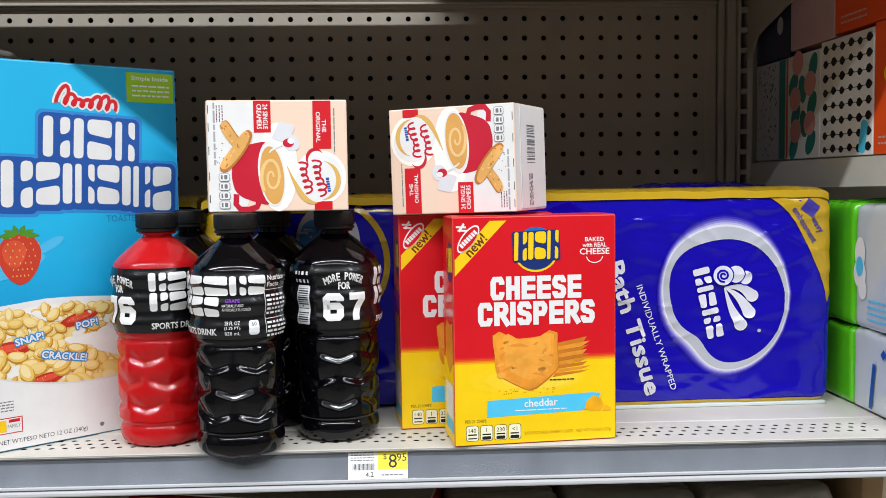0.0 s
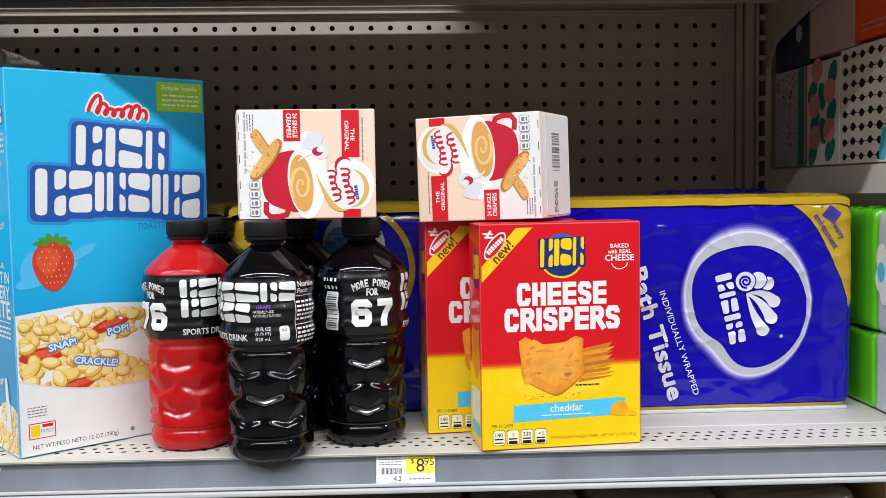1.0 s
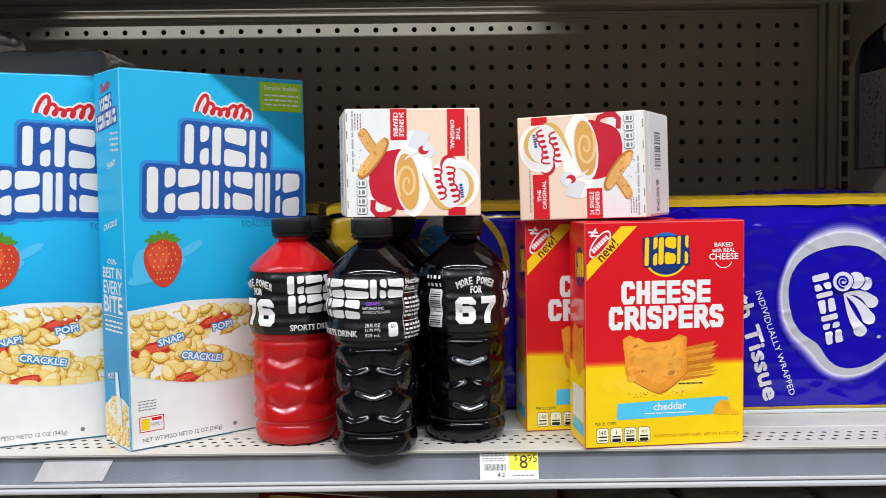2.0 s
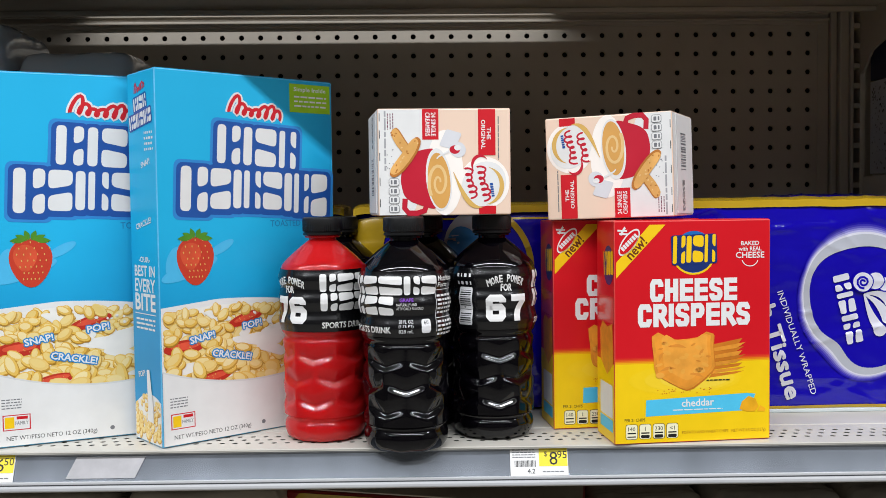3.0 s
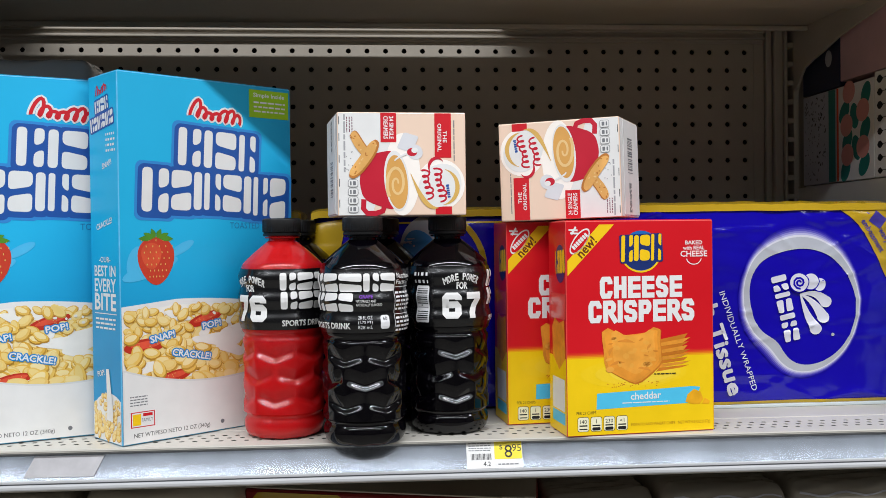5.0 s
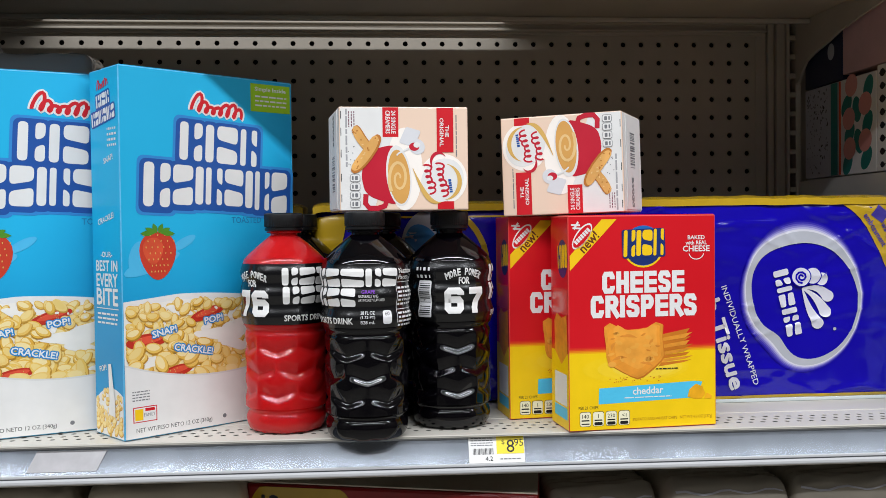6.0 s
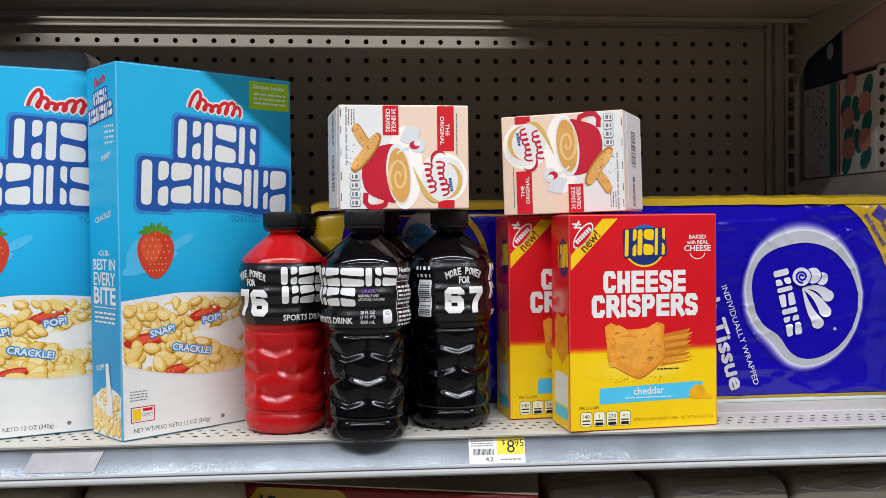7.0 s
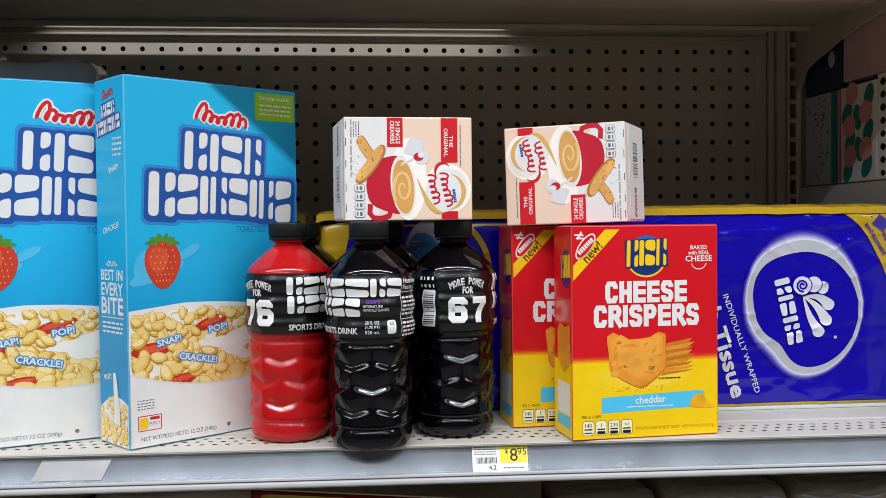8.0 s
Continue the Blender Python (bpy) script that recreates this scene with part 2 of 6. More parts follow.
def build_neighbour():
    """The next bay, beyond the upright."""
    ob = thing("side_shelf", Matrix.Identity(4), "putty steel shelf of the next bay beside the upright", "shelf", kind="structure")
    part("deck", box_bm(0.452, 1.25, 0.735, BACK - 0.02, 1.168, 1.2, 0.002), STEEL_LIGHT, ob)
    part("bracket", poly_prism([(1.143, 1.158), (1.143, 1.197), (0.735, 1.199), (0.735, 1.170), (1.0, 1.166)], 0.443, 0.4465), STEEL_LIGHT, ob)
    ob = thing("side_base_shelf", Matrix.Identity(4), "cream steel shelf of the next bay", "shelf", kind="structure")
    part("deck", box_bm(0.446, 1.25, 0.715, BACK - 0.02, DECK - 0.03, DECK - 0.002, 0.002), STEEL_LIGHT, ob)
    setting("side_panel", box_bm(0.452, 1.25, BACK, BACK + 0.012, 0.1, 2.0), STEEL, "putty steel back panel of the next bay", "panel")


build_store()
build_bay()
build_shelf()
build_upper_shelf()
build_upright()
build_neighbour()


# ---- print and film helpers ----


def rrect(cx, cy, w, h, r=0.0, rot=0.0, n=4):
    """A rounded rectangle as an outline."""
    r = min(r, w / 2, h / 2)
    pts = []
    for sx, sy, a0 in ((1, 1, 0), (-1, 1, 90), (-1, -1, 180), (1, -1, 270)):
        for k in range(n + 1 if r else 1):
            a = radians(a0 + (90 * k / n if r else 0))
            pts.append((sx * (w / 2 - r) + r * math.cos(a), sy * (h / 2 - r) + r * math.sin(a)))
    c, s = math.cos(radians(rot)), math.sin(radians(rot))
    return [(cx + x * c - y * s, cy + x * s + y * c) for x, y in pts]


def oval(cx, cy, rx, ry, rot=0.0, n=28, a0=0.0, a1=360.0):
    c, s = math.cos(radians(rot)), math.sin(radians(rot))
    full = abs(a1 - a0) >= 360
    pts = []
    for k in range(n if full else n + 1):
        a = radians(a0 + (a1 - a0) * k / n)
        x, y = rx * math.cos(a), ry * math.sin(a)
        pts.append((cx + x * c - y * s, cy + x * s + y * c))
    return pts


def band(pts, w0, w1=None, taper=False):
    """Quads along a line of points, w0 wide (w1 at its end)."""
    w1 = w0 if w1 is None else w1
    out, n = [], len(pts)
    side = []
    for i, (x, y) in enumerate(pts):
        xa, ya = pts[max(0, i - 1)]
        xb, yb = pts[min(n - 1, i + 1)]
        d = math.hypot(xb - xa, yb - ya) or 1
        t = i / (n - 1)
        w = (w0 + (w1 - w0) * t) / 2
        if taper:
            w *= math.sin(math.pi * min(1, max(0.04, t)))
        side.append(((x - (yb - ya) / d * w, y + (xb - xa) / d * w), (x + (yb - ya) / d * w, y - (xb - xa) / d * w)))
    for (a, b), (c, d) in zip(side, side[1:]):
        out.append([a, c, d, b])
    return out


def flat(polys):
    bm = bmesh.new()
    for i, p in enumerate(polys):
        vs = [bm.verts.new((x, y, 3e-6 * (i % 12))) for x, y in p]
        if len(vs) > 2:
            bm.faces.new(vs)
    bmesh.ops.triangulate(bm, faces=bm.faces[:])
    return bm


def weld(bm):
    bmesh.ops.remove_doubles(bm, verts=bm.verts[:], dist=4e-5)
    return bm


def letters(body, size, cx, cy, rot=0.0, bold=0.0, stretch=1.0, width=0.0, shear=0.0):
    """Writing in the built-in font, centred on cx, cy; width: its length in metres where given."""
    cu = bpy.data.curves.new("writing", "FONT")
    cu.body, cu.size, cu.shear = body, 1.0, shear
    cu.align_x, cu.resolution_u = "CENTER", 2
    ob = bpy.data.objects.new("writing", cu)
    scene.collection.objects.link(ob)
    dg = bpy.context.evaluated_depsgraph_get()
    me = bpy.data.meshes.new_from_object(ob.evaluated_get(dg))
    bm = bmesh.new()
    bm.from_mesh(me)
    bpy.data.objects.remove(ob)
    bpy.data.curves.remove(cu)
    bpy.data.meshes.remove(me)
    xs = [v.co.x for v in bm.verts]
    ys = [v.co.y for v in bm.verts]
    mx, my, wx, wy = (min(xs) + max(xs)) / 2, (min(ys) + max(ys)) / 2, max(xs) - min(xs), max(ys) - min(ys)
    ky = size / wy
    kx = width / wx if width else ky * stretch
    c, s = math.cos(radians(rot)), math.sin(radians(rot))
    for v in bm.verts:
        x, y = (v.co.x - mx) * kx, (v.co.y - my) * ky
        v.co = (cx + x * c - y * s, cy + x * s + y * c, 0)
    if bold > 0.015:
        me = bpy.data.meshes.new("stroke")
        bm.to_mesh(me)
        r = bold * size * 1.35
        for k in range(8):
            n0 = len(bm.verts)
            bm.from_mesh(me)
            bm.verts.ensure_lookup_table()
            for v in bm.verts[n0:]:
                v.co += Vector((r * math.cos(k * math.pi / 4), r * math.sin(k * math.pi / 4), 3e-6 * (k + 1)))
        bpy.data.meshes.remove(me)
    return bm


STROKES = {
    "C": [[(1, .70), (1, .84), (.84, 1), (.16, 1), (0, .84), (0, .16), (.16, 0), (.84, 0), (1, .16), (1, .30)]],
    "E": [[(0, -.5), (0, 1.5)], [(-.4, 1), (1.35, 1)], [(-.4, .5), (1.1, .5)], [(-.4, 0), (1.35, 0)]],
    "H": [[(0, -.5), (0, 1.5)], [(1, -.5), (1, 1.5)], [(0, .5), (1, .5)]],
    "I": [[(.5, -.5), (.5, 1.5)]],
    "P": [[(0, -.5), (0, 1.5)], [(-.4, 1), (.76, 1), (.95, .9), (1, .76), (.95, .60), (.76, .46), (-.4, .46)]],
    "R": [[(0, -.5), (0, 1.5)], [(-.4, 1), (.76, 1), (.95, .9), (1, .76), (.95, .62), (.76, .48), (-.4, .48)], [(.5, .5), (1.1, -.5)]],
    "S": [[(1, .74), (1, .86), (.84, 1), (.16, 1), (0, .86), (0, .66), (.16, .55), (.84, .45), (1, .34), (1, .14), (.84, 0), (.16, 0), (0, .14), (0, .26)]],
    "6": [[(1, .78), (1, .88), (.84, 1), (.16, 1), (0, .88), (0, .12), (.16, 0), (.84, 0), (1, .12), (1, .42), (.84, .54), (0, .54)]],
    "7": [[(-.4, 1), (1, 1)], [(1, 1.3), (1, .85), (.72, .5), (.5, .1), (.5, -.5)]],
}


def heavy(body, size, cx, cy, width, stroke):
    """Heavy block writing drawn stroke by stroke; stroke: its weight as a share of the height."""
    t = stroke * size
    narrow = {"I": t}
    free = width - sum(narrow.get(ch, 0) for ch in body)
    gap = 0.30 * t
    lw = (free - gap * (len(body) - 1)) / max(1, sum(ch not in narrow for ch in body))
    x, made = cx - width / 2, []
    for ch in body:
        w, polys = narrow.get(ch, lw), []
        for line in STROKES[ch]:
            pts = []
            for a, b in line:
                px = x + t / 2 + (w - t) * min(1.0, max(0.0, a)) if ch != "I" else x + w / 2
                py = cy - size / 2 + t / 2 + (size - t) * min(1.0, max(0.0, b))
                if b < -0.2:
                    py = cy - size / 2
                if b > 1.2:
                    py = cy + size / 2
                if a > 1.02:
                    px = x + w
                pts.append((px, py))
            polys.append(pts)
        x += w + gap
        made.append(heavy_strokes(polys, t))
    return made


def heavy_strokes(polys, t):
    bm = bmesh.new()
    for i, pts in enumerate(polys):
        n, side = len(pts), []
        for k in range(n):
            d0 = Vector(pts[k]) - Vector(pts[k - 1]) if k else Vector(pts[1]) - Vector(pts[0])
            d1 = Vector(pts[k + 1]) - Vector(pts[k]) if k < n - 1 else d0
            d0.normalize(), d1.normalize()
            m = (d0 + d1).normalized()
            q = t / 2 / max(0.5, m.dot(d0))
            side.append((bm.verts.new((pts[k][0] - m.y * q, pts[k][1] + m.x * q, 3e-6 * (i % 12))), bm.verts.new((pts[k][0] + m.y * q, pts[k][1] - m.x * q, 3e-6 * (i % 12)))))
        for (a, b), (c, d) in zip(side, side[1:]):
            bm.faces.new((a, c, d, b))
    return bm


def round_poly(pts, r, n=3):
    """A convex outline with its corners rounded."""
    out, m = [], len(pts)
    for k in range(m):
        p, a, b = Vector(pts[k]), Vector(pts[k - 1]), Vector(pts[(k + 1) % m])
        q = min(r, (a - p).length * 0.45, (b - p).length * 0.45)
        u, v = p + (a - p).normalized() * q, p + (b - p).normalized() * q
        for i in range(n + 1):
            t = i / n
            c = u * (1 - t) ** 2 + p * (2 * t * (1 - t)) + v * t * t
            out.append((c.x, c.y))
    return out


def split_blocks(cx, cy, widths, h, gap, rot=0.0, arch=0.0, tall=0.0, lean=0.0):
    """A wordmark as plain blocks, the wide ones cut by slim gaps; tall: how much the ends outgrow the middle."""
    total = sum(widths) + gap * (len(widths) - 1)
    x, out = -total / 2, []
    c, s = math.cos(radians(rot)), math.sin(radians(rot))
    for i, w in enumerate(widths):
        mx = x + w / 2
        q = (2 * mx / total) ** 2
        hh = h * (1 + tall * q)
        dy = -arch * q
        if w < h * 0.34:
            cells = [[(x, -hh / 2), (x, hh / 2), (x + w, hh / 2), (x + w, -hh / 2)]]
        else:
            g, k = 0.085 * h, (0.06 if i % 2 else -0.05) * h
            if i % 3:
                cells = [[(x, -hh / 2), (x, -k - g), (x + w, k - g), (x + w, -hh / 2)], [(x, -k + g), (x, hh / 2), (x + w, hh / 2), (x + w, k + g)]]
            else:
                cells = [[(x, -hh / 2), (x, hh / 2), (mx - g, hh / 2), (mx - g, -hh / 2)],
                         [(mx + g, k + g), (mx + g, hh / 2), (x + w, hh / 2), (x + w, -k + g)], [(mx + g, -hh / 2), (mx + g, k - g), (x + w, -k - g), (x + w, -hh / 2)]]
        for cell in cells:
            cell = [(px + lean * py, py + dy) for px, py in cell]
            out.append([(cx + px * c - py * s, cy + px * s + py * c) for px, py in round_poly(cell, 0.13 * h)])
        x += w + gap
    return out


def script_line(cx, cy, length, h, loops, rot=0.0, lean=0.25, rise=0.55):
    """A looping pen line that stands for a handwritten mark; its first loop is the tallest."""
    c, s = math.cos(radians(rot)), math.sin(radians(rot))
    out, n = [], loops * 14
    for k in range(n + 1):
        a = 2 * math.pi * loops * k / n
        f = k / n
        hh = h / 2 * (1.0 if f < 1 / loops else rise + 0.22 * math.sin(9.1 * f + 1))
        y = -h / 2 + hh * (1 - math.cos(a))
        x = -length / 2 + length * f - (0.20 + 0.16 * math.sin(2.3 * f + 0.6)) * length / loops * math.sin(a) + lean * y
        out.append((cx + x * c - y * s, cy + x * s + y * c))
    return out


def chop(bm, step, axis=0):
    """Cuts a flat print into strips, so that it can lie on a curved face."""
    xs = [v.co[axis] for v in bm.verts]
    if not xs:
        return bm
    x = math.floor(min(xs) / step) * step + step
    no = (1, 0, 0) if axis == 0 else (0, 1, 0)
    while x < max(xs):
        bmesh.ops.bisect_plane(bm, geom=bm.verts[:] + bm.edges[:] + bm.faces[:], plane_co=(x, 0, 0) if axis == 0 else (0, x, 0), plane_no=no, dist=1e-7)
        x += step
    return bm


def printed(name, bm, material, parent, onto, layer=1, label="", cut=0.0, cut2=0.0):
    """Lays a flat print on a face; onto(u, v, h) gives its place."""
    if cut:
        chop(bm, cut)
    if cut2:
        chop(bm, cut2, 1)
    h = 0.00012 + 0.00009 * layer
    for v in bm.verts:
        v.co = onto(v.co.x, v.co.y, h + v.co.z)
    me = bpy.data.meshes.new(name)
    bm.to_mesh(me)
    bm.free()
    ob = new(name, me)
    me.materials.append(material)
    ob.parent = parent
    if label:
        ob["label"] = label
    return ob


def blocks(cx, cy, widths, h, gap, r, rot=0.0, arch=0.0, grow=0.0):
    """A wordmark drawn as a row of plain rounded blocks."""
    total = sum(widths) + gap * (len(widths) - 1)
    x, out = -total / 2, []
    c, s = math.cos(radians(rot)), math.sin(radians(rot))
    for w in widths:
        mx = x + w / 2
        dy = -arch * (2 * mx / total) ** 2
        out.append(rrect(cx + mx * c - dy * s, cy + mx * s + dy * c, w + grow, h + grow, r + grow / 2, rot))
        x += w + gap
    return out


def bars(x0, x1, y, n, pitch, h, rng, rot=0.0):
    """Small print as plain bars."""
    out = []
    for k in range(n):
        x = x0
        while x < x1:
            w = min(x1 - x, (x1 - x0) * rng.uniform(0.08, 0.22))
            out.append(rrect(x + w / 2, y - k * pitch, w, h))
            x += w + h * 0.8
    if rot:
        c, s = math.cos(radians(rot)), math.sin(radians(rot))
        mx, my = (x0 + x1) / 2, y
        out = [[(mx + (px - mx) * c - (py - my) * s, my + (px - mx) * s + (py - my) * c) for px, py in p] for p in out]
    return out


def ink(name, hexcol, rough=0.42, vary=0.05, **k):
    return mat(name, hexcol, rough, vary=vary, scale=60, bump=0.02, **k)


WHITE = ink("white_ink", "E6E5E2")
NAVY = ink("navy_ink", "16509F")
RED_INK = ink("red_ink", "CE1020")
YELLOW = ink("yellow_ink", "F6C80A")
GOLD = ink("gold_ink", "D9AE5C")
BLACK = ink("black_ink", "141416")
GREY_INK = ink("grey_ink", "77787C")
BROWN_INK = ink("brown_ink", "A8700E")
LIME = ink("lime_ink", "9CCB14")
SKY = ink("sky_ink", "4FC3E8")
BOARD_EDGE = mat("carton_board", "8F8578", 0.8, vary=0.15)


def random_tone(name, cols, rough=0.45):
    """A print in which each spot has a tone of its own."""
    m = bpy.data.materials.new(name)
    m.use_nodes = True
    nt = m.node_tree
    b = nt.nodes["Principled BSDF"]
    b.inputs["Roughness"].default_value = rough
    g = nt.nodes.new("ShaderNodeNewGeometry")
    r = nt.nodes.new("ShaderNodeValToRGB")
    while len(r.color_ramp.elements) < len(cols):
        r.color_ramp.elements.new(0.5)
    for i, c in enumerate(cols):
        r.color_ramp.elements[i].position = i / (len(cols) - 1)
        r.color_ramp.elements[i].color = lin(c)
    nt.links.new(g.outputs["Random Per Island"], r.inputs[0])
    nt.links.new(r.outputs[0], b.inputs["Base Color"])
    return m


PUFF_SHADE = random_tone("cereal_shade_ink", ["AC7A1A", "BD8A2A", "C8983A"])
PUFF = random_tone("cereal_ink", ["DCA63A", "E6B84E", "EDC766", "E0AE42", "F0D486"])
PUFF_LIGHT = random_tone("cereal_light_ink", ["EFD48A", "F4E0A6", "EBCB76"])
BERRY = random_tone("berry_ink", ["C5321A", "D4472A", "B92413"])
PALE_RIM = ink("bowl_lip_ink", "D8D8D6")
MILK = ink("milk_ink", "EDEAE2", vary=0.08)
CRACK = mat("cracker_ink", "E3922A", 0.45, vary=0.34, scale=90, bump=0.0)
CRACK_DK = ink("cracker_dark_ink", "CA7519", vary=0.3)


def face_maps(w, d, h):
    """Maps onto the front, the two sides and the top of an upright box with its front left base corner at 0, 0, 0."""
    return (lambda u, v, k: (u, -k, v), lambda u, v, k: (-k, d - u, v), lambda u, v, k: (w + k, u, v), lambda u, v, k: (u, v, h + k))


def carton(name, m, w, d, h, material, label, category, group, flap=True, worn=None):
    """A folding carton: body with soft folds, top flaps with a glued seam."""
    t = thing(name, m, label, category, group)
    bm = box_bm(0, w, 0, d, 0, h, 0.0009, 2)
    ob = part("carton", bm, material, t)
    if worn:
        # the print is rubbed pale along the folds
        ob.data.materials.append(worn)
        for f in ob.data.polygons:
            if max(abs(c) for c in f.normal) < 0.98:
                f.material_index = 1
    if flap:
        part("top_flap", box_bm(0.0012, w - 0.0012, 0.0008, d * 0.62, h, h + 0.0006, 0.0002, 1), material, t)
        part("tuck_seam", box_bm(0.0012, w - 0.0012, d * 0.62, d * 0.62 + 0.0006, h, h + 0.0005), BOARD_EDGE, t)
    return t


# ---- cereal boxes ----
RK_BLUE = mat("blue_carton", "1DB3E2", 0.42, vary=0.05, scale=12, bump=0.015, coat=0.06, spec=0.35)
def tone_towards(m, hexcol, centre, reach):
    """A second print colour that grows from a centre outwards, as on an airbrushed carton."""
    nt = m.node_tree
    mul = next(n for n in nt.nodes if n.type == "MIX")
    co = next(n for n in nt.nodes if n.type == "TEX_COORD")
    dist = nt.nodes.new("ShaderNodeVectorMath")
    dist.operation = "DISTANCE"
    dist.inputs[1].default_value = centre
    wob = nt.nodes.new("ShaderNodeTexNoise")
    wob.inputs["Scale"].default_value, wob.inputs["Detail"].default_value = 14, 2
    ease = nt.nodes.new("ShaderNodeMath")
    ease.operation = "MULTIPLY_ADD"
    ease.inputs[1].default_value, ease.inputs[2].default_value = 0.05, -0.025
    add = nt.nodes.new("ShaderNodeMath")
    rng = nt.nodes.new("ShaderNodeMapRange")
    rng.interpolation_type = "SMOOTHSTEP"
    rng.inputs["From Min"].default_value, rng.inputs["From Max"].default_value = reach * 0.35, reach
    mix = nt.nodes.new("ShaderNodeMix")
    mix.data_type = "RGBA"
    mix.inputs[6].default_value = mul.inputs[6].default_value
    mix.inputs[7].default_value = lin(hexcol)
    nt.links.new(co.outputs["Object"], dist.inputs[0])
    nt.links.new(co.outputs["Object"], wob.inputs["Vector"])
    nt.links.new(wob.outputs["Fac"], ease.inputs[0])
    nt.links.new(dist.outputs["Value"], add.inputs[0])
    nt.links.new(ease.outputs[0], add.inputs[1])
    nt.links.new(add.outputs[0], rng.inputs["Value"])
    nt.links.new(rng.outputs[0], mix.inputs[0])
    nt.links.new(mix.outputs[2], mul.inputs[6])


# print gradient that also carries the lit upper left and shaded right
tone_towards(RK_BLUE, "1192CA", (0.050, 0.0, 0.270), 0.20)
RK_DEEP = ink("deep_blue_ink", "1486CE")


def bean(u, v, rx, ry, ro, n=12):
    """A grain outline, one side a little hollow."""
    c, s = math.cos(radians(ro)), math.sin(radians(ro))
    out = []
    for k in range(n):
        a = 2 * math.pi * k / n
        x, y = rx * math.cos(a), ry * math.sin(a) * (1 - (0.22 * math.cos(a) ** 2 if math.sin(a) < 0 else -0.10)) + 0.12 * ry * math.cos(a) ** 2
        out.append((u + x * c - y * s, v + x * s + y * c))
    return out


def puffs(rng, x0, x1, y0f, y1f, n, size, far=0.62, keep_off=()):
    """Grains of printed cereal: shade, body and light; small at the far rim and larger towards the near one."""
    a, b, c = [], [], []
    for i in range(n):
        u = rng.uniform(x0, x1)
        lo, hi = y0f(u), y1f(u)
        f = i / n
        sz = size * (far + (1 - far) * f) * rng.uniform(0.85, 1.15)
        v = hi + (lo - hi) * f + rng.uniform(-1, 1) * sz * 0.5
        v = min(hi - sz * 0.45, max(lo + sz * 0.4, v))
        rx, ry, ro = sz * rng.uniform(0.72, 1.05), sz * rng.uniform(0.44, 0.62), rng.choice((rng.uniform(-35, 50), rng.uniform(-80, 100)))
        u = min(x1 - rx, max(x0 + rx, u))
        if any(((u - kx) / kw) ** 2 + ((v - ky) / kh) ** 2 < 1 for kx, ky, kw, kh in keep_off):
            continue
        a.append((bean(u + sz * 0.05, v - sz * 0.12, rx * 1.0, ry * 1.02, ro), i))
        b.append((bean(u, v, rx * 0.94, ry * 0.94, ro), i))
        c.append((bean(u - sz * 0.06, v + sz * 0.09, rx * 0.74, ry * 0.62, ro, 10), i))
    return a, b, c


def stacked(items, lift):
    bm = bmesh.new()
    for p, i in items:
        bm.faces.new([bm.verts.new((x, y, i * 1.2e-6 + lift)) for x, y in p])
    return bm


BERRIES = ((0.122, 0.262, 0.110, 0.020, 4), (0.455, 0.325, 0.105, 0.016, 16), (0.28, 0.172, 0.095, 0.016, 10), (0.905, 0.205, 0.080, 0.022, 34))


